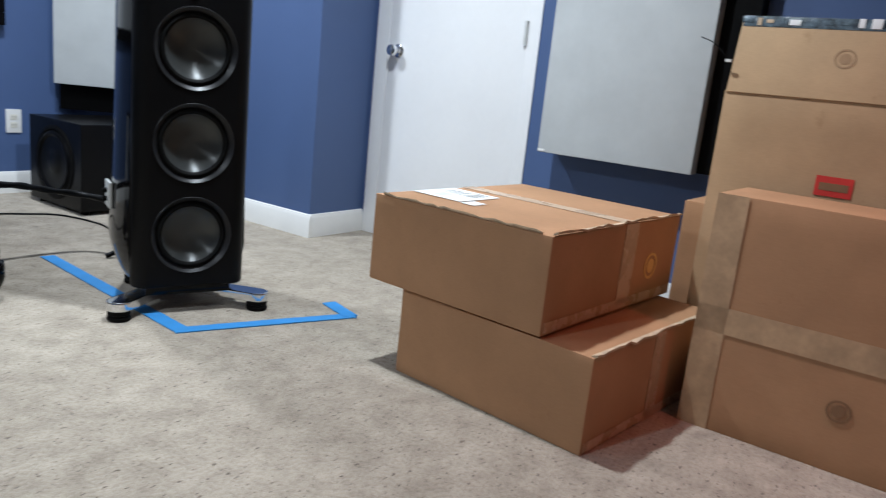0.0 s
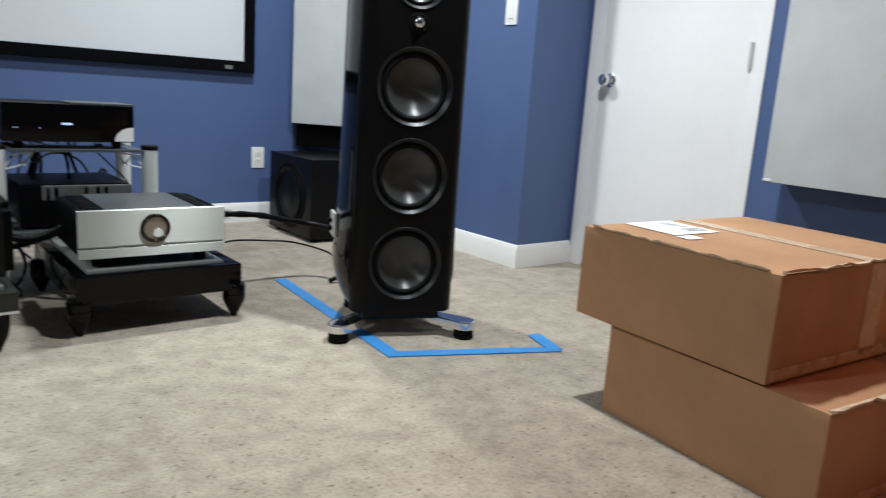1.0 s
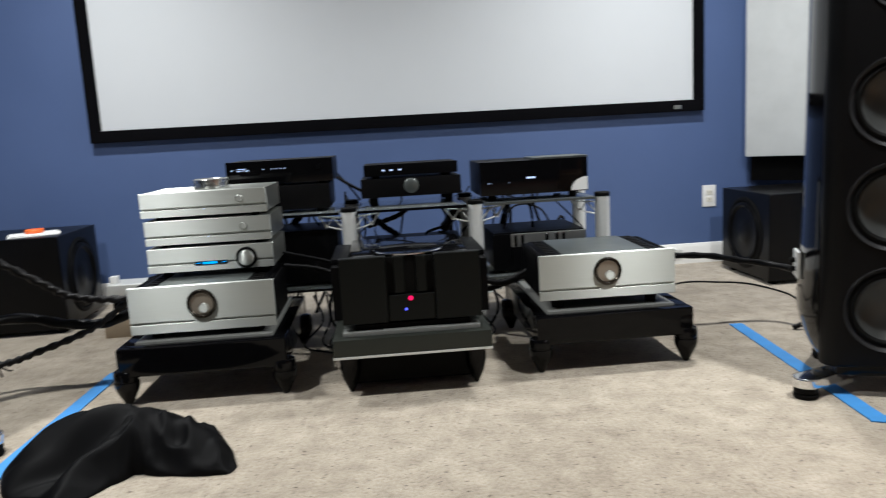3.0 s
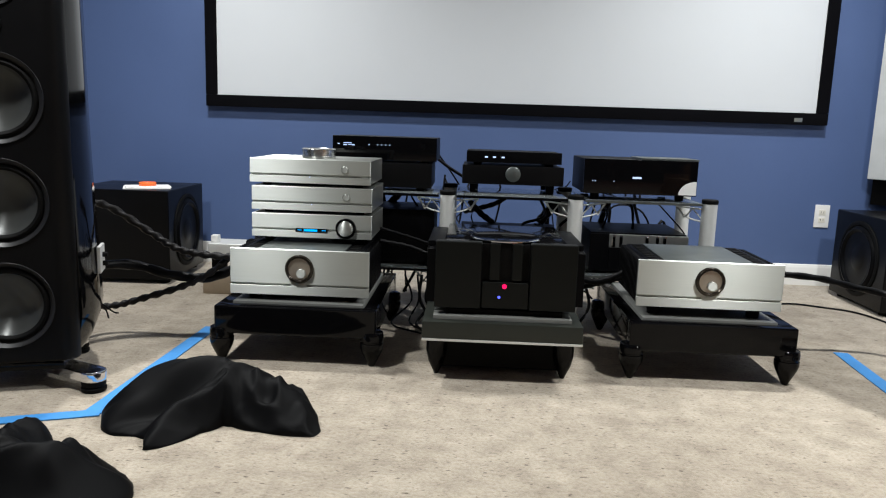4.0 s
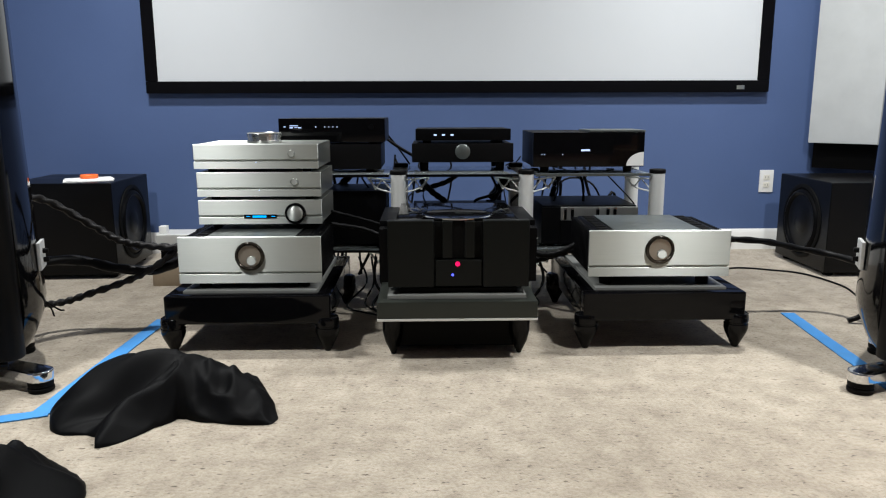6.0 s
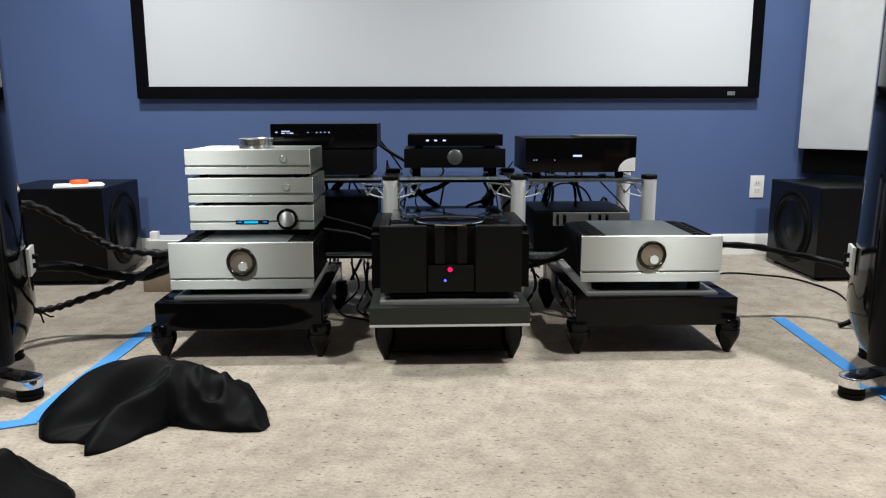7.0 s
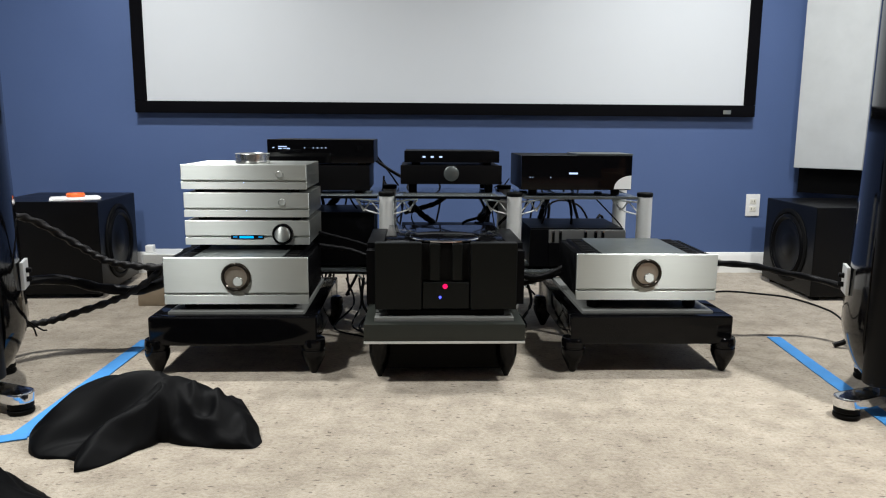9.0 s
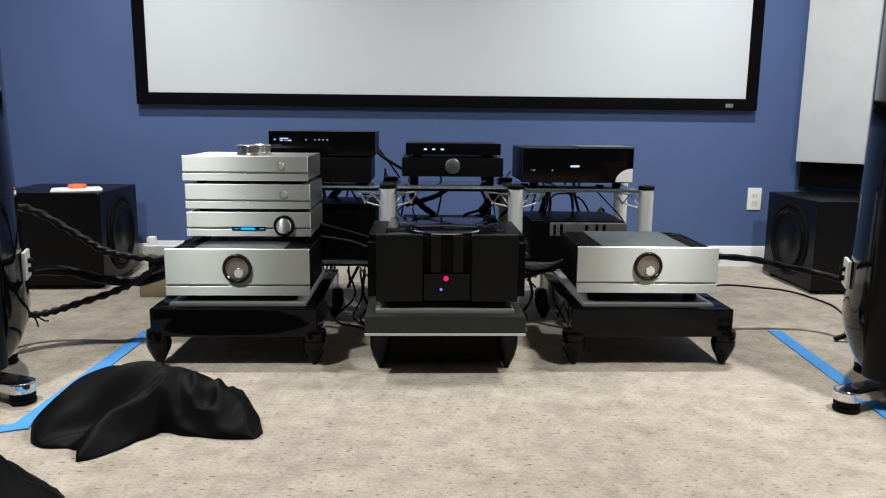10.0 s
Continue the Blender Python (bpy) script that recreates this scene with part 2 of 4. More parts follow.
def tube(pts, r, n=8, steps=8, wobble=0.0, turns=0.0):
    """A round cable along points; wobble and turns twist it like a braid."""
    line = smooth_line(pts, steps)
    bm = bmesh.new()
    rings = []
    for i, p in enumerate(line):
        d = (line[min(i + 1, len(line) - 1)] - line[max(i - 1, 0)]).normalized()
        u = d.cross(Vector((0, 0, 1)) if abs(d.z) < 0.9 else Vector((1, 0, 0))).normalized()
        w = d.cross(u)
        ph = turns * 2 * math.pi * i / len(line)
        ring = []
        for k in range(n):
            a = 2 * math.pi * k / n
            rr = r * (1 + wobble * math.cos(2 * (a + ph)))
            ring.append(bm.verts.new(p + (u * math.cos(a) + w * math.sin(a)) * rr))
        rings.append(ring)
    for a, b in zip(rings, rings[1:]):
        for k in range(n):
            bm.faces.new((a[k], a[(k + 1) % n], b[(k + 1) % n], b[k]))
    bm.faces.new(rings[0][::-1])
    bm.faces.new(rings[-1])
    bmesh.ops.recalc_face_normals(bm, faces=bm.faces[:])
    return bm


FRONT = pose(0, 0, 0, 90, 0, 0)  # turns +z of a lathe to -y


def disc_front(profile, x, y, z, n=40):
    """A solid of revolution whose axis points to -y."""
    bm = lathe(profile, n)
    bm.transform(Matrix.Translation((x, y, z)) @ FRONT)
    return bm


def mesh_ob(name, bm, material, smooth=40):
    me = bpy.data.meshes.new(name)
    for f in bm.faces:
        f.smooth = True
    bm.to_mesh(me)
    bm.free()
    me.set_sharp_from_angle(angle=radians(smooth))
    if "aluminium" in material.name:
        grain = me.uv_layers.new(name="grain")
        for lp in me.loops:
            co = me.vertices[lp.vertex_index].co
            grain.data[lp.index].uv = (co.z + 0.3 * co.y, co.x)
    me.materials.append(material)
    return new(name, me)


def part(name, bm, material, parent, label="", smooth=40):
    ob = mesh_ob(name, bm, material, smooth)
    ob.parent = parent
    return tagged(ob, label) if label else ob


def thing(name, m, label, category, group=""):
    ob = new(name)
    ob.empty_display_size = 0.05
    ob.matrix_basis = m
    return tagged(ob, label, category, group)


def structure(name, bm, material, label, category):
    return tagged(mesh_ob(name, bm, material), label, category, kind="structure")


def single(name, bm, material, label, category, group="", smooth=40):
    return tagged(mesh_ob(name, bm, material, smooth), label, category, group)


# ---- the room ----
YN, XE, XD, YJ, XW, YS = 3.98, 3.12, 3.49, 2.46, -2.25, -3.2
DOOR_Y0, DOOR_Y1, DOOR_TOP = 1.60, 2.365, 2.04
structure("floor", box(XW - 0.12, XD + 0.12, YS - 0.12, YN + 0.12, -0.12, 0.0, 0), CARPET, "beige cut-pile wall-to-wall carpet with dark flecks", "carpet")
structure("ceiling", box(XW - 0.12, XD + 0.12, YS - 0.12, YN + 0.12, CEIL, CEIL + 0.12, 0), CEILING_PAINT, "plain grey painted ceiling", "ceiling")
structure("wall_north", box(XW, XE, YN, YN + 0.12, 0, CEIL, 0), BLUE, "navy blue painted wall behind the projection screen", "wall")
structure("wall_east", box(XE, XE + 0.12, YJ, YN + 0.12, 0, CEIL, 0), BLUE, "navy blue painted wall beside the speaker", "wall")
structure("wall_jog", box(XE + 0.12, XD + 0.12, YJ, YJ + 0.12, 0, CEIL, 0), BLUE, "navy blue painted return wall beside the door", "wall")
wd = box(XD, XD + 0.12, YS, DOOR_Y0, 0, CEIL, 0)
add(wd, box(XD, XD + 0.12, DOOR_Y1, YJ, 0, CEIL, 0))
add(wd, box(XD, XD + 0.12, DOOR_Y0, DOOR_Y1, DOOR_TOP, CEIL, 0))
structure("wall_door", wd, BLUE, "navy blue painted wall with a white door", "wall")
structure("wall_west", box(XW - 0.12, XW, YS, YN + 0.12, 0, CEIL, 0), BLUE, "navy blue painted side wall", "wall")
structure("wall_south", box(XW - 0.12, XD + 0.12, YS - 0.12, YS, 0, CEIL, 0), BACK_PAINT, "plain grey painted back wall", "wall")
structure("wall_closet", box(XD + 0.5, XD + 0.6, 1.2, 2.8, 0, CEIL, 0), BLUE, "plain wall closing the space behind the door", "wall")

BASE_H = 0.112


def baseboard(name, a, b, inner):
    """A moulded skirting from a to b; inner is the way into the room."""
    (ax, ay), (bx, by) = a, b
    run = Vector((bx - ax, by - ay, 0))
    d, nrm = run.normalized(), Vector((*inner, 0))
    prof = [(0, 0), (0.015, 0), (0.015, 0.082), (0.0125, 0.088), (0.0125, 0.093), (0.009, 0.100), (0.006, 0.109), (0.0, BASE_H)]
    bm = bmesh.new()
    ends = [[bm.verts.new(Vector((ax, ay, 0)) + d * s + nrm * o + Vector((0, 0, z))) for o, z in prof] for s in (0, run.length)]
    k = len(prof)
    for i in range(k - 1):
        bm.faces.new((ends[0][i], ends[0][i + 1], ends[1][i + 1], ends[1][i]))
    bm.faces.new(ends[0])
    bm.faces.new(ends[1][::-1])
    bmesh.ops.recalc_face_normals(bm, faces=bm.faces[:])
    structure(name, bm, WHITE_PAINT, "white moulded wooden baseboard", "baseboard")


baseboard("baseboard_north", (XW, YN), (XE - 0.015, YN), (0, -1))
baseboard("baseboard_east", (XE, YJ - 0.015), (XE, YN), (-1, 0))
baseboard("baseboard_jog", (XE, YJ), (XD - 0.002, YJ), (0, -1))
baseboard("baseboard_door", (XD, YS), (XD, DOOR_Y0 - 0.062), (-1, 0))
baseboard("baseboard_west", (XW, YS), (XW, YN - 0.015), (1, 0))

# door with casing, hinges and knob
cas = box(XD - 0.006, XD + 0.001, DOOR_Y1, YJ - 0.017, 0, DOOR_TOP + 0.06, 0.003)
add(cas, box(XD - 0.006, XD + 0.001, DOOR_Y0 - 0.06, DOOR_Y0, 0, DOOR_TOP + 0.06, 0.003))
add(cas, box(XD - 0.006, XD + 0.001, DOOR_Y0 + 0.001, DOOR_Y1 - 0.001, DOOR_TOP, DOOR_TOP + 0.06, 0.003))
structure("trim", cas, DOOR_PAINT, "white painted door casing", "door trim")
door = tagged(thing("door_1", pose(XD - 0.002, (DOOR_Y0 + DOOR_Y1) / 2, 0), "closed smooth white painted door with chrome knob", "door"), kind="structure")
hw = (DOOR_Y1 - DOOR_Y0) / 2 - 0.001
part("door_leaf", box(0, 0.035, -hw, hw, 0.012, DOOR_TOP - 0.004, 0.002), DOOR_PAINT, door)
knob = lathe([(0, 0), (0.032, 0), (0.032, 0.004), (0.027, 0.008), (0.012, 0.011), (0.011, 0.030), (0.018, 0.034), (0.027, 0.042), (0.029, 0.052), (0.025, 0.061), (0.014, 0.066), (0, 0.067)])
knob.transform(Matrix.Translation((0, hw - 0.062, 0.915)) @ pose(0, 0, 0, 0, -90, 0))
part("door_knob", knob, CHROME, door, "round polished chrome door knob")
for hz in (0.28, 1.03, 1.80):
    hg = lathe([(0, 0), (0.008, 0), (0.008, 0.1), (0, 0.1)], 12)
    hg.transform(Matrix.Translation((-0.010, -hw + 0.004, hz - 0.05)))
    part("hinge", hg, GREY_POST, door, "dull steel hinge knuckle")


def wall_plate(name, m, w, h, kind):
    """An electrical plate facing -y."""
    p = thing(name, m, "white %s on the blue wall" % ("duplex power outlet with cover plate" if kind == "outlet" else "rocker light switch plate"), "outlet" if kind == "outlet" else "light switch")
    part("cover_plate", box(-w / 2, w / 2, -0.006, 0.001, -h / 2, h / 2, 0.002), WHITE_PAINT, p)
    if kind == "outlet":
        for s in (-1, 1):
            sock = part("socket", box(-0.017, 0.017, -0.0075, -0.004, s * 0.02 - 0.014, s * 0.02 + 0.014, 0.001), IVORY, p)
            sl = box(-0.008, -0.006, -0.0082, -0.007, s * 0.02 - 0.004, s * 0.02 + 0.006, 0)
            add(sl, box(0.006, 0.008, -0.0082, -0.007, s * 0.02 - 0.004, s * 0.02 + 0.006, 0))
            part("slots", sl, RUBBER, sock)
    else:
        part("rocker", box(-0.017, 0.017, -0.010, -0.004, -0.034, 0.034, 0.002), WHITE_PAINT, p)
    return p


wall_plate("power_outlet", pose(2.478, YN, 0.372), 0.075, 0.119, "outlet")
wall_plate("light_switch", pose(XE, 2.625, 1.2, 0, 0, -90), 0.078, 0.124, "switch")

# ceiling downlights; the red one is added, not a known fitting
for lx, ly, share, tint in LAMPS:
    dl = thing("ceiling_light", pose(lx, ly, CEIL), "unseen round recessed ceiling downlight with white trim, the red one added", "ceiling light", "recessed ceiling lights")
    part("trim_ring", lathe([(0.085, 0.0), (0.095, -0.002), (0.095, -0.006), (0.075, -0.008), (0.073, -0.002)]), WHITE_PAINT, dl)
    part("lens", lathe([(0, -0.0015), (0.074, -0.0015), (0.074, -0.0005), (0, -0.0005)]), LAMP_GLOW if tint is WHITE_LIGHT else ADDED_RED_GLOW, dl)

# projection screen
scr = thing("projection_screen", pose(0.823, YN, 0), "large white fixed-frame projection screen with black velvet border", "projection screen")
SW, SB, ST, FW = 1.552, 0.902, 2.235, 0.060
part("screen_surface", box(-SW - 0.01, SW + 0.01, -0.030, -0.024, SB - 0.01, ST + 0.01, 0), SCREEN_WHITE, scr, "white matte screen fabric")
for nm, b in (("frame_bottom", box(-SW - FW, SW + FW, -0.042, 0, SB - FW, SB, 0.004)), ("frame_top", box(-SW - FW, SW + FW, -0.042, 0, ST, ST + FW, 0.004)),
              ("frame_left", box(-SW - FW, -SW, -0.042, 0, SB + 0.0005, ST - 0.0005, 0.004)), ("frame_right", box(SW, SW + FW, -0.042, 0, SB + 0.0005, ST - 0.0005, 0.004))):
    part("frame_rail", b, VELVET, scr)
badge = box(SW - 0.11, SW - 0.07, -0.0445, -0.041, SB - 0.046, SB - 0.026, 0.001)
part("badge", badge, ALU, scr, "small plain silver maker's badge")


def corner_panel(mirror):
    s = -1 if mirror else 1
    cx = 2.848 if s > 0 else XW + XE - 2.848
    p = thing("acoustic_panel", pose(cx, 3.6985, 0, 0, 0, -45 * s), "pale grey fabric acoustic panel across the room corner", "acoustic panel", "acoustic panels")
    part("fabric_front", box(-0.285, 0.285, 0.0, 0.085, 0.58, 1.80, 0.006), FABRIC_GREY, p)
    # Backing runs below the fabric to stand for the shadow in the corner.
    part("dark_backing", box(-0.283, 0.283, 0.0855, 0.099, 0.445, 1.795, 0.002), RUBBER, p, "black backing, run below the fabric in place of corner shade")
    return p


corner_panel(False)
ap = thing("acoustic_panel", pose(XD, 1.089, 0), "pale grey fabric acoustic panel hung on the blue wall", "acoustic panel", "acoustic panels")
part("fabric_front", box(-0.15, -0.085, -0.316, 0.316, 0.556, 1.775, 0.006), FABRIC_GREY, ap)
# Added black slab against the wall, about 12 cm past the fabric's south edge.
part("dark_backing", box(-0.0845, 0.0, -0.44, 0.314, 0.56, 1.77, 0.002), RUBBER, ap, "added black slab behind the fabric, reaching past its side")
part("corner_tag", box(-0.1525, -0.149, 0.283, 0.314, 0.560, 0.569, 0.0005), PAPER, ap, "small white corner tag")
corner_panel(True)


# ---- floor-standing speakers ----
RING_BRONZE = surface("dark_bronze_ring", (0.035, 0.029, 0.022), 0.22, metal=0.7, vary=0.1, relief=0.0)
TURNED = surface("turned_metal", (0.62, 0.62, 0.60), 0.26, metal=1.0, vary=0.05, relief=0.0, rvary=0.05)
RING_GREY = surface("dark_grey_driver_ring", (0.013, 0.013, 0.014), 0.38, metal=0.0, spec=0.3, vary=0.1, relief=0.0)

def shell_section(z):
    """Half width scale and inset of the lacquered shell at height z: the foot of the shell curves in."""
    t = min(1.0, max(0.0, (z - 0.085) / 0.115))
    swell = 0.15 * max(0.0, 1 - abs(z - 0.21) / (0.13 if z < 0.21 else 0.55)) ** 1.3
    return 0.50 + 0.50 * math.sqrt(1 - (1 - t) ** 2) + swell


def carved(bm, cutter):
    """bm with the volume of cutter taken out."""
    obs = []
    for k, b in enumerate((bm, cutter)):
        me = bpy.data.meshes.new("tmp")
        b.to_mesh(me)
        b.free()
        obs.append(new("tmp", me))
    mod = obs[0].modifiers.new("cut", "BOOLEAN")
    mod.object, mod.operation, mod.solver = obs[1], "DIFFERENCE", "EXACT"
    out = bmesh.new()
    out.from_mesh(obs[0].evaluated_get(bpy.context.evaluated_depsgraph_get()).to_mesh())
    for ob in obs:
        me = ob.data
        bpy.data.objects.remove(ob)
        bpy.data.meshes.remove(me)
    return out


def tower_speaker(m, label, inner):
    sp = thing("floor_speaker", m, label, "speaker", "pair of tower speakers")
    H = 1.46
    # boat-shaped lacquered shell: loft of sections
    side = [(0.168, 0.075), (0.184, 0.13), (0.190, 0.20), (0.186, 0.28), (0.168, 0.36), (0.135, 0.43), (0.090, 0.475), (0.04, 0.49)]
    outline = [(x, y) for x, y in side] + [(-x, y) for x, y in reversed(side)]
    bm = bmesh.new()
    zs = [0.085, 0.088, 0.095, 0.105, 0.12, 0.14, 0.165, 0.19, 0.21, 0.25, 0.30, 0.37, 0.45, 0.55, 0.65, 0.76, 1.0, H - 0.06, H - 0.02, H]
    rings = []
    for z in zs:
        s = shell_section(z) if z < 0.8 else (1 - 0.06 * (z - 0.76) / 0.7 - 0.05 * max(0, (z - H + 0.06) / 0.06) ** 2)
        rings.append([bm.verts.new((x * (0.55 + 0.45 * s), 0.075 + (y - 0.075) * s, z)) for x, y in outline])
    n = len(outline)
    for a, b in zip(rings, rings[1:]):
        for k in range(n):
            bm.faces.new((a[k], a[(k + 1) % n], b[(k + 1) % n], b[k]))
    bm.faces.new(rings[0][::-1])
    bm.faces.new(rings[-1])
    bmesh.ops.recalc_face_normals(bm, faces=bm.faces[:])
    part("cabinet", bm, PIANO, sp, "black high-gloss curved cabinet", smooth=50)
    # baffle with driver openings kept as recessed rings in front
    edge = [(0.172 - 0.042 * (1 - math.sin(radians(a))), 0.030 + 0.044 * (1 - math.cos(radians(a)))) for a in range(0, 91, 15)]
    baf = prism(edge + [(-x, y) for x, y in reversed(edge)], 0.085, H + 0.003)
    foot = [e for e in baf.edges if all(v.co.z < 0.0851 for v in e.verts)]
    bmesh.ops.bevel(baf, geom=foot, offset=0.016, segments=4, profile=0.5, affect="EDGES", clamp_overlap=True)
    wells = bmesh.new()
    for z, r in ((0.252, 0.1195), (0.535, 0.1195), (0.812, 0.1195), (1.125, 0.0815)):
        add(wells, disc_front([(0, 0.02), (r, 0.02), (r, -0.0425), (0, -0.0425)], 0, 0.030, z, 56))
    part("baffle", carved(baf, wells), SATIN_BLACK, sp, "satin black front baffle")
    for z in (0.252, 0.535, 0.812):
        w = disc_front([(0.1205, 0.0015), (0.1195, 0.003), (0.1185, 0.0022), (0.1065, -0.010), (0.105, -0.011)], 0, 0.030, z, 64)
        wf = part("woofer", w, RING_GREY, sp, "woofer with grey metal cone and black surround")
        part("surround", disc_front([(0.1055, -0.011), (0.101, -0.005), (0.096, -0.0035), (0.091, -0.006), (0.088, -0.011)], 0, 0.030, z, 64), RUBBER, wf)
        part("cone", disc_front([(0.0885, -0.0105), (0.083, -0.0185), (0.074, -0.0265), (0.060, -0.0335), (0.044, -0.0385), (0.028, -0.0410), (0.014, -0.0420), (0, -0.0422)], 0, 0, 0, 64), CONE, wf).location = (0, 0.030, z)
    tw = part("tweeter", disc_front([(0.030, -0.002), (0.030, 0.003), (0.026, 0.004), (0.020, 0.001), (0.0175, 0.003)], 0, 0.030, 1.003, 40), SATIN_BLACK, sp)
    part("dome", disc_front([(0.0175, 0.001), (0.0165, 0.007), (0.0125, 0.0125), (0.006, 0.0155), (0, 0.0165)], 0, 0.030, 1.003, 32), CHROME, tw)
    mid = part("midrange", disc_front([(0.0825, 0.0015), (0.0815, 0.003), (0.0805, 0.0022), (0.0715, -0.008), (0.070, -0.009)], 0, 0.030, 1.125, 56), RING_GREY, sp)
    part("surround", disc_front([(0.0705, -0.009), (0.067, -0.005), (0.063, -0.0045), (0.060, -0.009)], 0, 0.030, 1.125, 56), RUBBER, mid)
    part("cone", disc_front([(0.0605, -0.0085), (0.052, -0.016), (0.036, -0.024), (0.018, -0.029), (0, -0.031)], 0, 0, 0, 56), CONE, mid).location = (0, 0.030, 1.125)
    # plinth and outrigger feet
    part("plinth", prism([(-0.13, 0.05), (0.13, 0.05), (0.12, 0.40), (-0.12, 0.40)], 0.058, 0.084, 0.004), PIANO, sp)
    for sx in (-1, 1):
        for sy in (0, 1):
            tip = Vector((sx * (0.211 if sy == 0 else 0.10), 0.015 if sy == 0 else 0.40, 0))
            root = Vector((sx * 0.045, 0.17 if sy == 0 else 0.30, 0))
            d = (tip - root).normalized()
            nrm = Vector((-d.y, d.x, 0))
            poly = []
            for k in range(9):
                a = -math.pi / 2 + math.pi * k / 8
                q = tip + d * (0.036 * math.cos(a)) + nrm * (0.036 * math.sin(a))
                poly.append((q.x, q.y))
            poly += [((root + nrm * 0.030).x, (root + nrm * 0.030).y), ((root - nrm * 0.030).x, (root - nrm * 0.030).y)]
            arm = part("foot_arm", prism(poly, 0.032, 0.062, 0.006, 3), CHROME, sp, "polished chrome outrigger foot")
            ft = lathe([(0, 0), (0.031, 0), (0.034, 0.004), (0.034, 0.012), (0.029, 0.014), (0.029, 0.018), (0.033, 0.020), (0.033, 0.032), (0, 0.032)])
            ft.transform(Matrix.Translation(tip))
            part("foot_pad", ft, RUBBER, arm, "black ribbed foot pad")
    plate = box(-0.045, 0.045, -0.008, 0.002, 0.300, 0.382, 0.003)
    tp = part("terminal_plate", plate, GREY_POST, sp, "pale metal terminal plate")
    tp.matrix_basis = pose(inner * 0.202, 0.255, 0, 0, 0, inner * 91)
    for z in (0.325, 0.352):
        part("binding_post", disc_front([(0.008, 0), (0.008, 0.012), (0.006, 0.016), (0, 0.016)], 0, -0.007, z, 16), RUBBER, tp)
    part("status_light", disc_front([(0.002, 0), (0.002, 0.001), (0, 0.001)], 0, 0.0, 0, 8), LED_BLUE, sp).matrix_basis = pose(0.1885, 0.235, 0.27, 0, 0, 90)
    return sp


tower_speaker(pose(2.018, 1.835, 0, 0, 0, -22), "black tower speaker with three grey-coned woofers on chrome feet", -1)
tower_speaker(pose(-0.625, 1.925, 0, 0, 0, 18), "black tower speaker with three grey-coned woofers, braided cables attached", 1)


# ---- subwoofers ----
def subwoofer(m, side, h, label):
    """A cube cabinet of 0.47 m; the cone is on its +x or -x side. Origin: middle of the base."""
    s = thing("subwoofer", m, label, "subwoofer", "pair of subwoofers")
    part("cabinet", box(-0.235, 0.235, -0.24, 0.24, 0.02, h, 0.008, 3), BLACK_VINYL, s)
    turn = Matrix.Translation((side * 0.235, 0, h * 0.52)) @ pose(0, 0, 0, 0, 0, 90 * side) @ FRONT
    ring = lathe([(0.178, -0.003), (0.178, 0.004), (0.170, 0.008), (0.160, 0.007), (0.155, 0.001)], 48)
    ring.transform(turn)
    drv = part("driver", ring, RUBBER, s, "large black subwoofer driver")
    su = lathe([(0.155, 0.001), (0.149, 0.010), (0.139, 0.014), (0.129, 0.010), (0.124, 0.002)], 48)
    su.transform(turn)
    part("surround", su, BLACK_METAL, drv)
    co = lathe([(0.125, 0.003), (0.10, 0.0022), (0.06, 0.0015), (0.055, 0.004), (0.03, 0.010), (0, 0.012)], 48)
    co.transform(turn)
    part("cone", co, SATIN_BLACK, drv)
    for x in (-0.19, 0.19):
        for y in (-0.19, 0.19):
            f = lathe([(0, 0), (0.022, 0), (0.025, 0.021), (0, 0.021)], 16)
            f.transform(Matrix.Translation((x, y, 0)))
            part("rubber_foot", f, RUBBER, s)
    return s


subwoofer(pose(2.455 + 0.237, 3.53, 0), -1, 0.432, "black cube subwoofer below the corner acoustic panel")
subwoofer(pose(-0.775 - 0.237, 3.60, 0, 0, 0, 2), 1, 0.440, "black cube subwoofer with papers on its top")


# ---- amplifier stands ----
def amp_stand(m, label):
    """A low lacquered stand, 0.52 wide, 0.62 deep, 0.19 high. Origin: middle of the front edge, on the floor."""
    st = thing("amplifier_stand", m, label, "stand", "pair of amplifier stands")
    W, D, Z0, Z1 = 0.26, 0.63, 0.098, 0.190
    part("front_rail", box(-W, W, 0, 0.045, Z0, Z1, 0.008, 3), PIANO, st)
    part("back_rail", box(-W, W, D - 0.045, D, Z0, Z1, 0.008, 3), PIANO, st)
    for s in (-1, 1):
        part("side_rail", box(min(s * W, s * (W - 0.045)), max(s * W, s * (W - 0.045)), 0.046, D - 0.046, Z0, Z1, 0.008, 3), PIANO, st)
    part("shelf_board", box(-W + 0.047, W - 0.047, 0.047, D - 0.047, Z1 - 0.03, Z1 + 0.006, 0.003), GREY_BOARD, st, "grey inset shelf board")
    for x in (-0.245, 0.245):
        for y in (0.03, D - 0.03):
            leg = lathe([(0, 0), (0.009, 0.001), (0.012, 0.006), (0.034, 0.052), (0.038, 0.066), (0.038, 0.080), (0.035, 0.082), (0.035, 0.086), (0.038, 0.088), (0.038, 0.104), (0.036, 0.114), (0.030, 0.1175), (0, 0.1175)], 32)
            leg.transform(Matrix.Translation((x, y, 0)))
            part("leg", leg, PIANO, st, "turned glossy black leg with pointed foot")
    return st


amp_stand(pose(0.078, 2.295, 0), "glossy black low stand under the stacked silver components")
amp_stand(pose(1.40, 2.295, 0), "glossy black low stand under one silver amplifier")


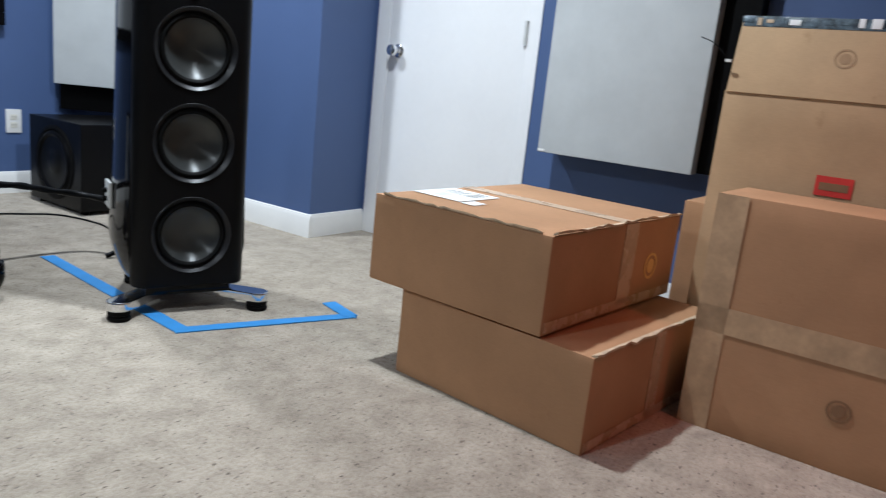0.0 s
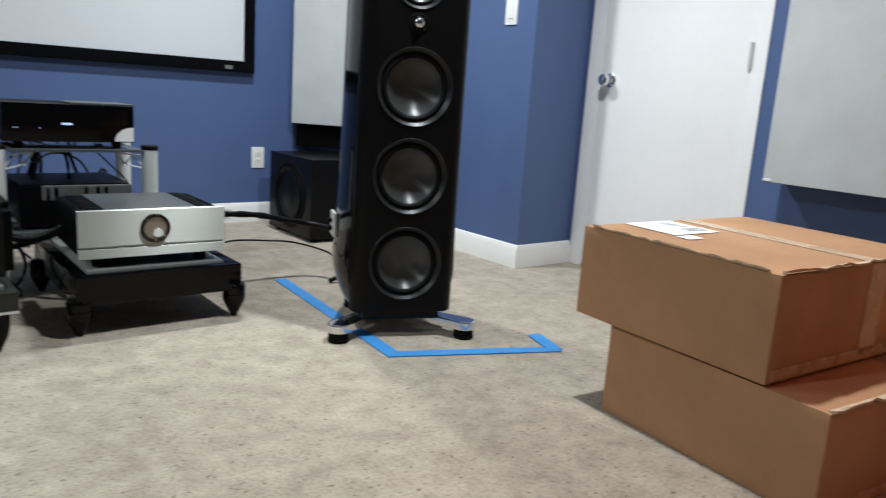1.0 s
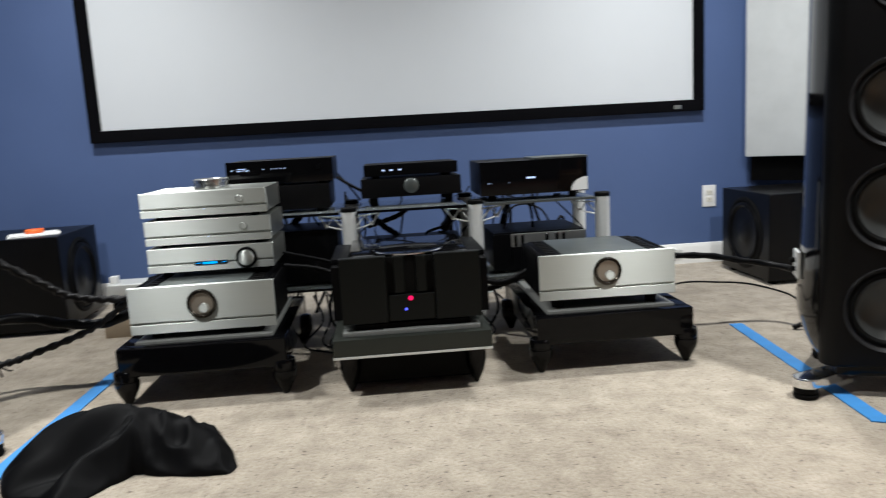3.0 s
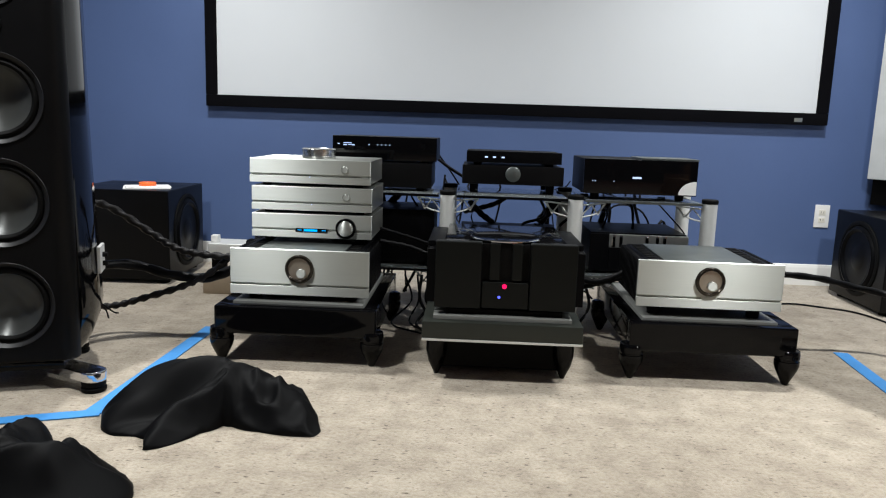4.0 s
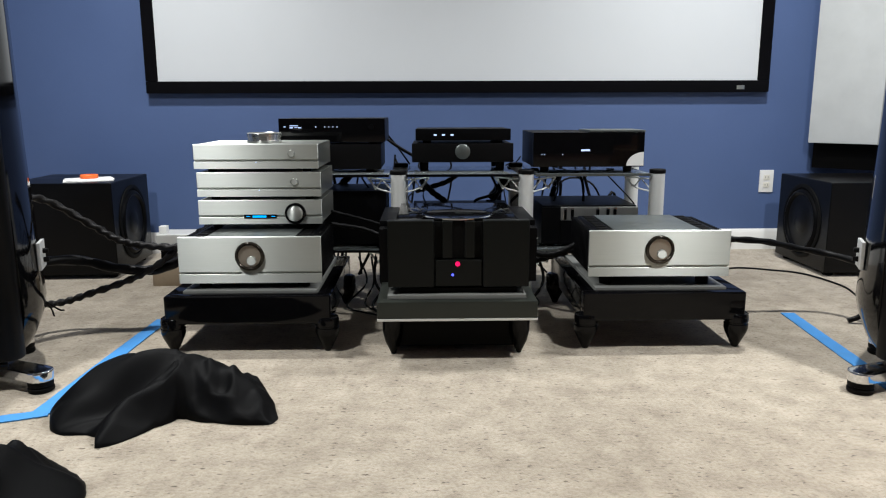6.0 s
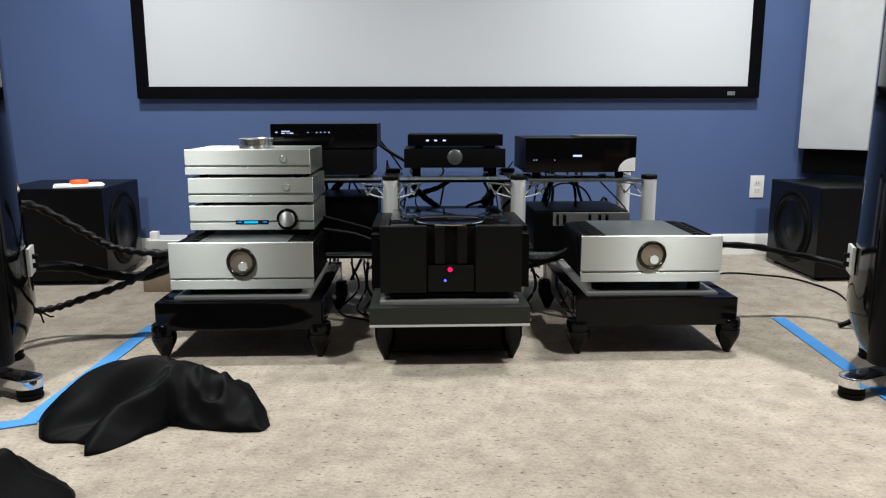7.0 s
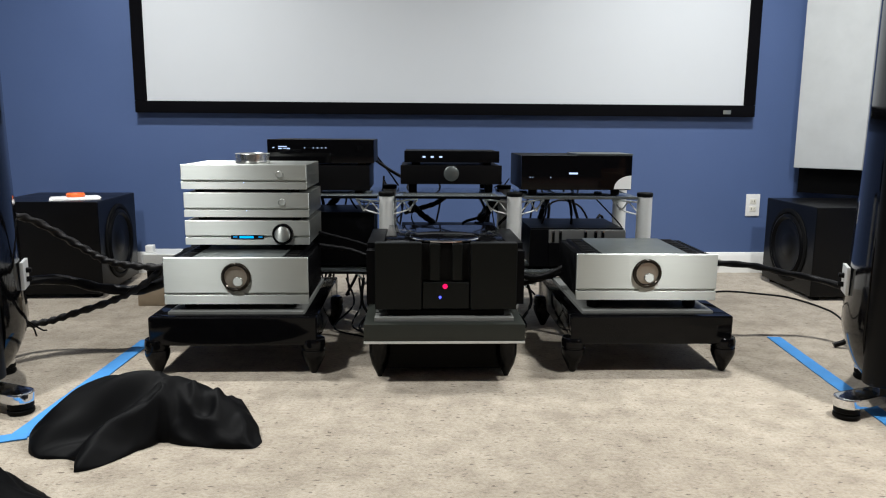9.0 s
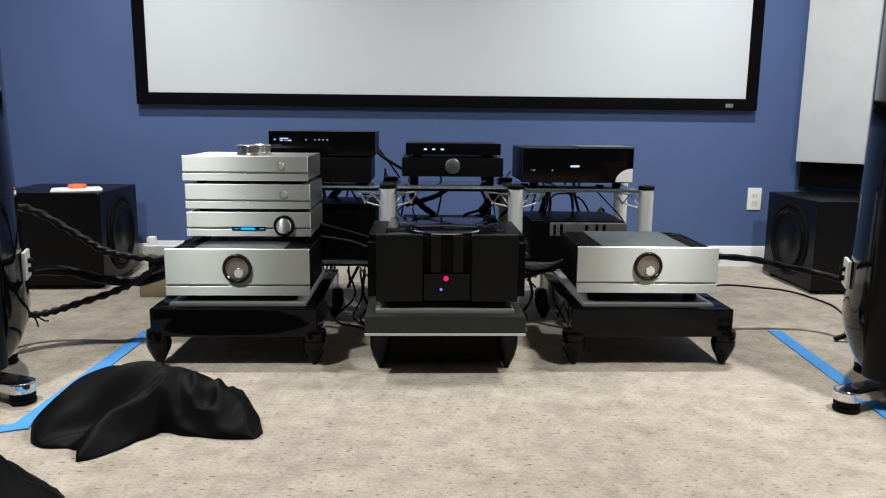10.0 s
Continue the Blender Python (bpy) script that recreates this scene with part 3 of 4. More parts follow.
# ---- silver amplifiers and components ----
def groove_face(bm, w, h, t, zg, notch):
    """A faceplate with a horizontal groove at height zg; notch leaves the middle solid."""
    add(bm, box(-w / 2, w / 2, -t, 0, zg + 0.0032, h, 0.0014, 1))
    add(bm, box(-w / 2, w / 2, -t, 0, 0, zg - 0.0032, 0.0005, 1))
    add(bm, box(-w / 2 + 0.001, w / 2 - 0.001, -t + 0.0085, -0.0005, zg - 0.004, zg + 0.004, 0))
    if notch:
        add(bm, box(-0.026, 0.026, -t + 0.0003, -0.001, zg - 0.006, zg + 0.006, 0.001))
    return bm


def silver_amp(m, label, feet):
    """Monoblock: silver front 0.432 wide, black finned sides. Origin: bottom middle of the front."""
    a = thing("power_amplifier", m, label, "amplifier", "pair of silver amplifiers")
    H = 0.150
    part("faceplate", groove_face(bmesh.new(), 0.455, H, 0.014, 0.033, True), ALU, a, "brushed aluminium front plate with groove", 25)
    part("body", box(-0.195, 0.195, 0.001, 0.36, -0.002, H - 0.006, 0.002), BLACK_METAL, a)
    part("lid", box(-0.142, 0.142, 0.012, 0.352, H - 0.0055, H - 0.002, 0.001), GREY_LID, a, "grey metal top cover")
    for s in (-1, 1):
        hs = part("heat_sink", box(min(s * 0.1955, s * 0.200), max(s * 0.1955, s * 0.200), 0.010, 0.352, 0.004, H - 0.008, 0), BLACK_METAL, a, "black finned heat sink")
        fin = None
        for k in range(17):
            y = 0.012 + k * 0.0205
            if fin is None:
                fin = part("fin", box(min(s * 0.1995, s * 0.222), max(s * 0.1995, s * 0.222), y, y + 0.006, 0.004, H - 0.008, 0.0008, 1), BLACK_METAL, hs)
            else:
                f2 = new("fin", fin.data)
                f2.parent, f2.location = hs, (0, k * 0.0205, 0)
        vents = bmesh.new()
        for k in range(9):
            y = 0.03 + k * 0.036
            add(vents, box(s * 0.168 - 0.017, s * 0.168 + 0.017, y, y + 0.022, H - 0.0062, H - 0.0035, 0.001))
        part("vent_grille", vents, RUBBER, a)
    rz = 0.088
    ring = part("meter_ring", disc_front([(0.036, 0.0), (0.036, 0.007), (0.039, 0.010), (0.044, 0.009), (0.047, 0.004), (0.047, 0.0)], 0, -0.013, rz, 48), RING_BRONZE, a, "dark bronze round meter ring")
    part("meter_window", disc_front([(0.0365, 0.001), (0.0365, 0.003), (0.0, 0.0034)], 0, -0.013, rz, 40), BRONZE, ring)
    part("knob", disc_front([(0.0155, 0.002), (0.0155, 0.009), (0.014, 0.0105), (0.0, 0.0105)], 0.006, -0.013, rz - 0.014, 28), ALU, ring)
    part("stem", box(-0.009, 0.009, -0.0175, -0.013, 0.035, 0.042, 0.002), ALU, a)
    for x in (-0.16, 0.16):
        for y in (0.04, 0.32):
            f = lathe([(0, -feet), (0.02, -feet), (0.022, -0.002), (0, -0.002)], 16)
            f.transform(Matrix.Translation((x, y, 0)))
            part("foot", f, RUBBER, a)
    return a


silver_amp(pose(0.078, 2.376, 0.216), "silver-fronted monoblock amplifier under a component stack", 0.020)
silver_amp(pose(1.394, 2.370, 0.229, 0, 0, -1.0), "silver-fronted monoblock amplifier with finned sides", 0.033)


def silver_unit(m, label, kind, feet=0.0127):
    """Slim silver component 0.396 wide, 0.075 high. Origin: bottom middle of the front."""
    u = thing("hifi_component", m, label, "audio component", "stacked silver components")
    W, H = 0.4136, 0.0815
    part("faceplate", groove_face(bmesh.new(), W, H, 0.010, 0.027, False), ALU, u, "brushed aluminium front plate with groove", 25)
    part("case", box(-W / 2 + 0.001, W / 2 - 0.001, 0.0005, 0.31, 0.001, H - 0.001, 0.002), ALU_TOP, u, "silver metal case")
    if kind == "knob":
        k = part("volume_ring", disc_front([(0.027, 0), (0.027, 0.006), (0.030, 0.009), (0.034, 0.008), (0.036, 0.003), (0.036, 0)], 0.118, -0.0095, 0.036, 48), PIANO, u, "glossy black ring round the volume knob")
        part("volume_knob", disc_front([(0.0265, 0.001), (0.0255, 0.016), (0.023, 0.018), (0.0, 0.018)], 0.118, -0.0095, 0.036, 40), ALU, k)
        dp = part("display_window", box(-0.055, 0.055, -0.0115, -0.0095, 0.0195, 0.0325, 0.001), PIANO, u, "dark window with blue display")
        for x0, x1 in ((-0.048, -0.034), (-0.026, 0.020), (0.036, 0.050)):
            part("display_bar", box(x0, x1, -0.0122, -0.0112, 0.0225 if x1 - x0 > 0.03 else 0.0255, 0.0295 if x1 - x0 > 0.03 else 0.0275, 0), DISPLAY, dp)
    else:
        part("button", disc_front([(0.012, 0), (0.012, 0.004), (0.010, 0.006), (0.0, 0.0055)], 0.118, -0.0095, 0.050, 28), ALU, u)
        part("power_light", disc_front([(0.002, 0), (0.002, 0.0015), (0, 0.0015)], 0.0, -0.0095, 0.022, 8), LED_WHITE, u)
    for x in (-0.16, 0.16):
        for y in (0.04, 0.27):
            f = lathe([(0, -feet), (0.014, -feet), (0.016, 0.0005), (0, 0.0005)], 16)
            f.transform(Matrix.Translation((x, y, 0)))
            part("foot", f, RUBBER, u)
    return u


AMP_TOP = 0.216 + 0.150 - 0.002
U0, PITCH = AMP_TOP + 0.019, 0.0932
silver_unit(pose(0.083, 2.53, U0), "slim silver component with black volume ring and blue display", "knob", 0.019)
silver_unit(pose(0.083, 2.53, U0 + PITCH), "slim silver component with one round button", "plain")
silver_unit(pose(0.077, 2.53, U0 + 2 * PITCH), "slim silver component topping the stack", "plain")
STACK_TOP = U0 + 2 * PITCH + 0.0805
pk = lathe([(0, 0), (0.057, 0), (0.059, 0.003), (0.059, 0.009), (0.056, 0.010), (0.056, 0.020), (0.059, 0.021), (0.059, 0.033), (0.055, 0.036), (0.050, 0.036), (0.048, 0.034), (0, 0.034)], 48)
pk.transform(Matrix.Translation((0.083, 2.64, STACK_TOP - 0.0005)))
single("disc_weight", pk, TURNED, "polished metal disc resting on the component stack", "weight")


# ---- black amplifier on its own stand ----
ms = thing("amplifier_platform", pose(0.735, 2.19, 0), "dark grey platform stand with a pale lower edge", "stand")
part("deck", box(-0.243, 0.243, 0, 0.60, 0.142, 0.194, 0.003), DECK_GREY, ms, "dark grey-green platform deck")
part("edge_strip", box(-0.243, 0.243, -0.001, 0.012, 0.1345, 0.1415, 0.001), GREY_POST, ms, "pale metal edge strip")
part("top_board", box(-0.212, 0.212, 0.03, 0.57, 0.1945, 0.207, 0.002), GREY_BOARD, ms, "grey top board")
part("apron", box(-0.205, 0.205, 0.10, 0.56, 0.022, 0.1415, 0.012, 3), RUBBER, ms)
for x in (-0.2, 0.2):
    for y in (0.10, 0.54):
        lg = lathe([(0, 0), (0.007, 0.0), (0.010, 0.008), (0.026, 0.042), (0.033, 0.075), (0.034, 0.14), (0, 0.14)], 28)
        lg.transform(Matrix.Translation((x, y, 0)))
        part("leg", lg, PIANO, ms, "glossy black tapered leg")

ba = thing("black_amplifier", pose(0.740, 2.235, 0.207), "large black power amplifier with red and blue indicator lights", "amplifier")
BH = 0.228
part("body", box(-0.190, 0.190, 0.03, 0.46, 0.016, BH - 0.012, 0.003), BLACK_METAL, ba)
part("lid", box(-0.188, 0.188, 0.032, 0.455, BH - 0.0115, BH - 0.006, 0.002), PIANO, ba, "glossy black top cover")
for s in (-1, 1):
    part("front_panel", box(min(s * 0.074, s * 0.2155), max(s * 0.074, s * 0.2155), -0.004, 0.029, 0.022, BH, 0.006, 3), DARK_METAL, ba, "dark grey front cheek")
    part("pillar", box(min(s * 0.018, s * 0.05), max(s * 0.018, s * 0.05), 0.006, 0.029, 0.11, BH - 0.004, 0.005, 3), DARK_METAL, ba)
    hs = part("heat_sink", box(min(s * 0.1905, s * 0.196), max(s * 0.1905, s * 0.196), 0.033, 0.452, 0.03, BH - 0.03, 0), BLACK_METAL, ba, "black finned heat sink")
    fin = part("fin", box(min(s * 0.1955, s * 0.243), max(s * 0.1955, s * 0.243), 0.035, 0.043, 0.03, BH - 0.03, 0.001, 1), BLACK_METAL, hs)
    for k in range(1, 19):
        f2 = new("fin", fin.data)
        f2.parent, f2.location = hs, (0, k * 0.0225, 0)
    part("fin_cap", box(min(s * 0.191, s * 0.243), max(s * 0.191, s * 0.243), 0.08, 0.40, BH - 0.0295, BH - 0.012, 0.004), BLACK_METAL, ba)
part("centre_plate", box(-0.072, 0.072, 0.001, 0.029, 0.024, 0.106, 0.005, 3), DARK_METAL, ba)
part("centre_recess", box(-0.0735, 0.0735, 0.018, 0.0295, 0.107, BH - 0.006, 0.001), RUBBER, ba)
part("base_plinth", box(-0.18, 0.18, 0.015, 0.45, 0.0, 0.0155, 0.002), RUBBER, ba)
disc = lathe([(0, BH - 0.002), (0.088, BH - 0.002), (0.104, BH + 0.002), (0.109, BH + 0.006), (0.106, BH + 0.009), (0.098, BH + 0.006), (0.08, BH + 0.003), (0, BH + 0.002)], 56)
disc.transform(Matrix.Translation((0.0, 0.120, -0.006)))
td = part("top_disc", disc, PIANO, ba, "round glossy dish on the top cover")
rim = lathe([(0.1085, BH + 0.004), (0.1115, BH + 0.005), (0.1115, BH + 0.008), (0.1085, BH + 0.0095)], 56)
rim.transform(Matrix.Translation((0.0, 0.120, -0.006)))
part("rim", rim, CHROME, td, "bright metal rim")
part("red_light", disc_front([(0.0075, 0), (0.0075, 0.002), (0.004, 0.003), (0, 0.003)], -0.003, 0.001, 0.094, 20), LED_RED, ba, "glowing red indicator")
part("blue_light", disc_front([(0.004, 0), (0.004, 0.002), (0, 0.002)], -0.018, 0.001, 0.060, 16), LED_BLUE, ba, "glowing blue indicator")


# ---- cardboard boxes ----
# Torn clear tape; its shine is put into the colour as strong noise.
TORN = surface("torn_tape_painted_shine", (0.10, 0.14, 0.17), 0.2, vary=0.9, scale=45.0, grain=160.0, relief=0.5, dist=0.003)

def strip(m, x0, x1, y0, y1, t=0.0008):
    """A thin flat strip on a face, in that face's own x, y."""
    b = box(x0, x1, y0, y1, 0.0002, t, 0)
    b.transform(m)
    return b


def round_stamp(m, r, ring_only=False):
    b = lathe([(r * 0.8, 0.0002), (r * 0.8, 0.0009), (r, 0.0009), (r, 0.0002)], 32)
    if not ring_only:
        add(b, lathe([(0, 0.0009), (r * 0.55, 0.0009), (r * 0.55, 0.0002)], 24))
    b.transform(m)
    return b


def ragged(length, w, t, seed):
    """A torn flap edge along x: a thin uneven slab."""
    rnd = random.Random(seed)
    bm = bmesh.new()
    n = 26
    top, bot = [], []
    for k in range(n + 1):
        x = length * k / n
        e = w * (0.75 + 0.5 * rnd.random())
        z = t * rnd.random() * 1.5
        top.append((bm.verts.new((x, 0, t)), bm.verts.new((x, -e, t + z))))
        bot.append((bm.verts.new((x, 0, 0)), bm.verts.new((x, -e, z))))
    for k in range(n):
        a, b, c, d = top[k], top[k + 1], bot[k], bot[k + 1]
        bm.faces.new((a[0], b[0], b[1], a[1]))
        bm.faces.new((c[1], d[1], d[0], c[0]))
        bm.faces.new((a[1], b[1], d[1], c[1]))
        bm.faces.new((b[0], a[0], c[0], d[0]))
    bm.faces.new((top[0][0], top[0][1], bot[0][1], bot[0][0]))
    bm.faces.new((top[n][1], top[n][0], bot[n][0], bot[n][1]))
    bmesh.ops.recalc_face_normals(bm, faces=bm.faces[:])
    return bm


def carton_body(w, d, h, seed, bulge=0.004):
    """A closed carton with slightly bulged, dented walls; base centre at the origin."""
    bm = bmesh.new()
    bmesh.ops.create_cube(bm, size=1.0)
    bm.transform(Matrix.Translation((0, 0, h / 2)) @ Matrix.Diagonal((w, d, h, 1)))
    bmesh.ops.subdivide_edges(bm, edges=bm.edges[:], cuts=9, use_grid_fill=True)
    for v in bm.verts:
        u = [2 * v.co.x / w, 2 * v.co.y / d, 2 * v.co.z / h - 1]
        p = Vector((v.co.x * 4 + seed, v.co.y * 4, v.co.z * 4))
        k = bulge * noise.noise(p)
        for i in range(3):
            if abs(abs(u[i]) - 1) < 1e-4 and not (i == 2 and u[2] < 0):
                others = [1 - u[j] ** 2 for j in range(3) if j != i]
                edge = 0.0005 * noise.noise(p * 5)
                v.co[i] += (bulge * 0.6 * others[0] * others[1] + k * 0.8 * min(1, 4 * others[0] * others[1]) + edge) * (1 if u[i] > 0 else -1)
    sharp = [e for e in bm.edges if len(e.link_faces) == 2 and e.calc_face_angle() > 1.0]
    bmesh.ops.bevel(bm, geom=sharp, offset=0.003, segments=2, profile=0.6, affect="EDGES", clamp_overlap=True)
    return bm


def top_face(h):
    return pose(0, 0, h)


def south_face(d):
    return pose(0, -d / 2, 0, 90, 0, 0)


def west_face(w):
    return pose(-w / 2, 0, 0, 90, 0, -90)


# upper of the two stacked cartons
AW, AD, AH = 0.70, 0.57, 0.238
A = thing("cardboard_box", pose(2.488, 0.935, 0.243, 0, 0, -5.0), "brown taped carton with white shipping labels, resting on another", "cardboard box", "stacked cartons")
part("carton", carton_body(AW, AD, AH, 3.1, 0.0009), CARD, A)
part("tape_strip", strip(top_face(AH + 0.0012), 0.018, 0.074, -AD / 2, AD / 2), PACK_TAPE, A, "glossy packing tape along the lid")
part("tape_strip", strip(south_face(AD + 0.0026), 0.006, 0.080, 0.02, AH), PACK_TAPE, A)
part("tape_strip", strip(south_face(AD + 0.0026), -AW / 2 + 0.01, AW / 2 - 0.01, 0.006, 0.032), PACK_TAPE, A)
lab = part("shipping_label", strip(top_face(AH + 0.0021), -0.215, -0.03, 0.10, 0.275, 0.0005), PAPER, A, "white shipping label with printed bars")
part("print_bar", strip(top_face(AH + 0.0026), -0.185, -0.135, 0.19, 0.225, 0.0004), GREY_POST, lab, "grey block of small print")
for k in range(6):
    part("print_bar", strip(top_face(AH + 0.0026), -0.12 + 0.013 * k, -0.12 + 0.013 * k + (0.007 if k % 2 else 0.004), 0.125, 0.165, 0.0004), GREY_LID, lab)
for k in range(4):
    part("print_bar", strip(top_face(AH + 0.0026), -0.115, -0.055 - 0.012 * (k % 2), 0.185 + 0.017 * k, 0.190 + 0.017 * k, 0.0004), GREY_LID, lab)
part("small_label", strip(top_face(AH + 0.0021), -0.225, -0.165, 0.045, 0.09, 0.0005), PAPER, A, "small white sticker")
part("stamp", round_stamp(south_face(AD + 0.0026) @ pose(0.19, 0.105, 0), 0.038), STAMP, A, "round yellow stamped mark")
rg = ragged(AW - 0.02, 0.012, 0.005, 5)
rg.transform(Matrix.Translation((-AW / 2 + 0.01, -AD / 2 + 0.006, AH + 0.001)))
part("flap_edge", rg, CARD_EDGE, A, "worn pale flap edge")
rg = ragged(AD - 0.06, 0.006, 0.004, 8)
rg.transform(Matrix.Translation((-AW / 2 + 0.004, AD / 2 - 0.03, AH)) @ pose(0, 0, 0, 0, 0, -90))
part("flap_edge", rg, CARD_EDGE, A)

# lower of the two stacked cartons
BW, BD, BHH = 0.66, 0.60, 0.236
B = thing("cardboard_box", pose(2.469, 0.80, 0, 0, 0, -6.5), "plain brown carton with frayed flap edge, on the carpet", "cardboard box", "stacked cartons")
part("carton", carton_body(BW, BD, BHH, 7.7, 0.0009), CARD, B)
rg = ragged(BW - 0.01, 0.016, 0.006, 11)
rg.transform(Matrix.Translation((-BW / 2 + 0.006, -BD / 2 + 0.010, BHH - 0.002)))
part("flap_edge", rg, CARD_EDGE, B, "frayed pale flap edge")
part("tape_strip", strip(south_face(BD + 0.0026), -0.03, 0.025, 0.0, BHH), PACK_TAPE, B)
part("tape_strip", strip(south_face(BD + 0.0026), -BW / 2 + 0.01, BW / 2 - 0.01, 0.004, 0.03), PACK_TAPE, B)

# tall flat carton standing on edge
C = thing("cardboard_box", pose(2.61, 0.0, 0, 0, 0, -1.5), "large worn brown carton with wide packing tape, standing on edge", "cardboard box")
CW, CD, CH = 0.25, 0.88, 0.60
part("carton", carton_body(CW, CD, CH, 1.3, 0.0009), CARD, C)
part("tape_strip", strip(west_face(CW + 0.003), -CD / 2, CD / 2, 0.255, 0.322), WORN_TAPE, C, "glossy packing tape round the middle")
part("tape_strip", strip(west_face(CW + 0.003), -CD / 2 + 0.0, -CD / 2 + 0.075, 0.0, CH), WORN_TAPE, C)
part("tape_strip", strip(west_face(CW + 0.003), 0.09, 0.13, 0.0, 0.262), PACK_TAPE, C)
part("stamp", round_stamp(west_face(CW + 0.003) @ pose(-0.085, 0.150, 0), 0.027), DULL_STAMP, C, "round dark stamped mark")

# tall open carton behind it
D = thing("cardboard_box", pose(3.02, 0.12, 0), "tall pale carton with an upright open flap and red label", "cardboard box")
DW, DD, DH = 0.42, 0.88, 0.852
part("carton", carton_body(DW, DD, DH, 5.9, 0.0009), CARD_PALE, D)
LEAN = Matrix.Translation((-DW / 2, 0, DH)) @ pose(0, 0, 0, 0, 13, 0)
fl = box(-0.003, 0.003, -DD / 2 + 0.01, DD / 2 - 0.004, -0.004, 0.205, 0.001)
fl.transform(LEAN)
flap = part("open_flap", fl, CARD_PALE, D, "raised open flap leaning back, torn tape along its top")
tt = box(-0.0042, 0.0042, -DD / 2 + 0.012, DD / 2 - 0.006, 0.180, 0.210, 0.002)
tt.transform(LEAN)
part("torn_tape", tt, TORN, flap, "torn clear tape, its shine painted in dark and pale")
# Ragged tape bits whose pale and dark colours stand for shine.
rt = random.Random(21)
y = -DD / 2 + 0.015
while y < DD / 2 - 0.03:
    w = rt.uniform(0.010, 0.034)
    z0 = 0.182 + rt.uniform(0, 0.010)
    sc = box(-0.0056, -0.0040, y, y + w, z0, 0.212 - rt.uniform(0, 0.012), 0.0004)
    sc.transform(LEAN)
    part("tape_shine_patch", sc, rt.choice((PAPER, TORN, RUBBER, TORN, GREY_LID, CARD_EDGE)), flap)
    y += w + rt.uniform(0.0, 0.016)
rl = part("red_label", strip(west_face(DW + 0.003), -0.165, -0.075, 0.603, 0.655), RED_LABEL, D, "red sticker with dark printed bar")
part("print_bar", strip(west_face(DW + 0.0046), -0.155, -0.085, 0.618, 0.638, 0.0006), DULL_STAMP, rl)
part("stamp", round_stamp(LEAN @ pose(-0.003, 0.16, 0.105, 90, 0, -90), 0.026), FADED_STAMP, flap, "round faded stamped mark")
E_ = thing("cardboard_box", pose(3.035, 0.605, 0), "small brown carton wedged beside the tall one", "cardboard box")
part("carton", carton_body(0.22, 0.088, 0.515, 9.2, 0.0009), CARD, E_)


# ---- blue masking tape on the carpet ----
def floor_tape(name_pts, label):
    t = thing("masking_tape", pose(0, 0, 0), label, "floor tape", "tape marks on the carpet")
    for k, (a, b, w) in enumerate(name_pts):
        a, b = Vector((*a, 0)), Vector((*b, 0))
        d = (b - a).normalized()
        nrm = Vector((-d.y, d.x, 0)) * w / 2
        n = 24
        bm = bmesh.new()
        rows = []
        for i in range(n + 1):
            p = a.lerp(b, i / n)
            rows.append([bm.verts.new(p + nrm * s + Vector((0, 0, 0.0035 + 0.0006 * k + 0.0012 * noise.noise(p * 30 + Vector((0, 0, s)))))) for s in (-1, 0, 1)])
        for r0, r1 in zip(rows, rows[1:]):
            for j in range(2):
                bm.faces.new((r0[j], r1[j], r1[j + 1], r0[j + 1]))
        geo = bmesh.ops.extrude_face_region(bm, geom=bm.faces[:])
        bmesh.ops.translate(bm, vec=(0, 0, -0.003), verts=[v for v in geo["geom"] if isinstance(v, bmesh.types.BMVert)])
        bmesh.ops.recalc_face_normals(bm, faces=bm.faces[:])
        part("tape_strip", bm, BLUE_TAPE, t)


floor_tape([((2.003, 2.70), (1.912, 1.725), 0.05), ((1.892, 1.748), (2.425, 1.522), 0.045), ((2.408, 1.520), (2.456, 1.67), 0.05)], "blue masking tape marking the speaker's place on the carpet")
floor_tape([((-0.33, 2.69), (-0.35, 1.84), 0.05), ((-0.33, 1.845), (-0.98, 1.60), 0.045)], "blue masking tape marking the other speaker's place")


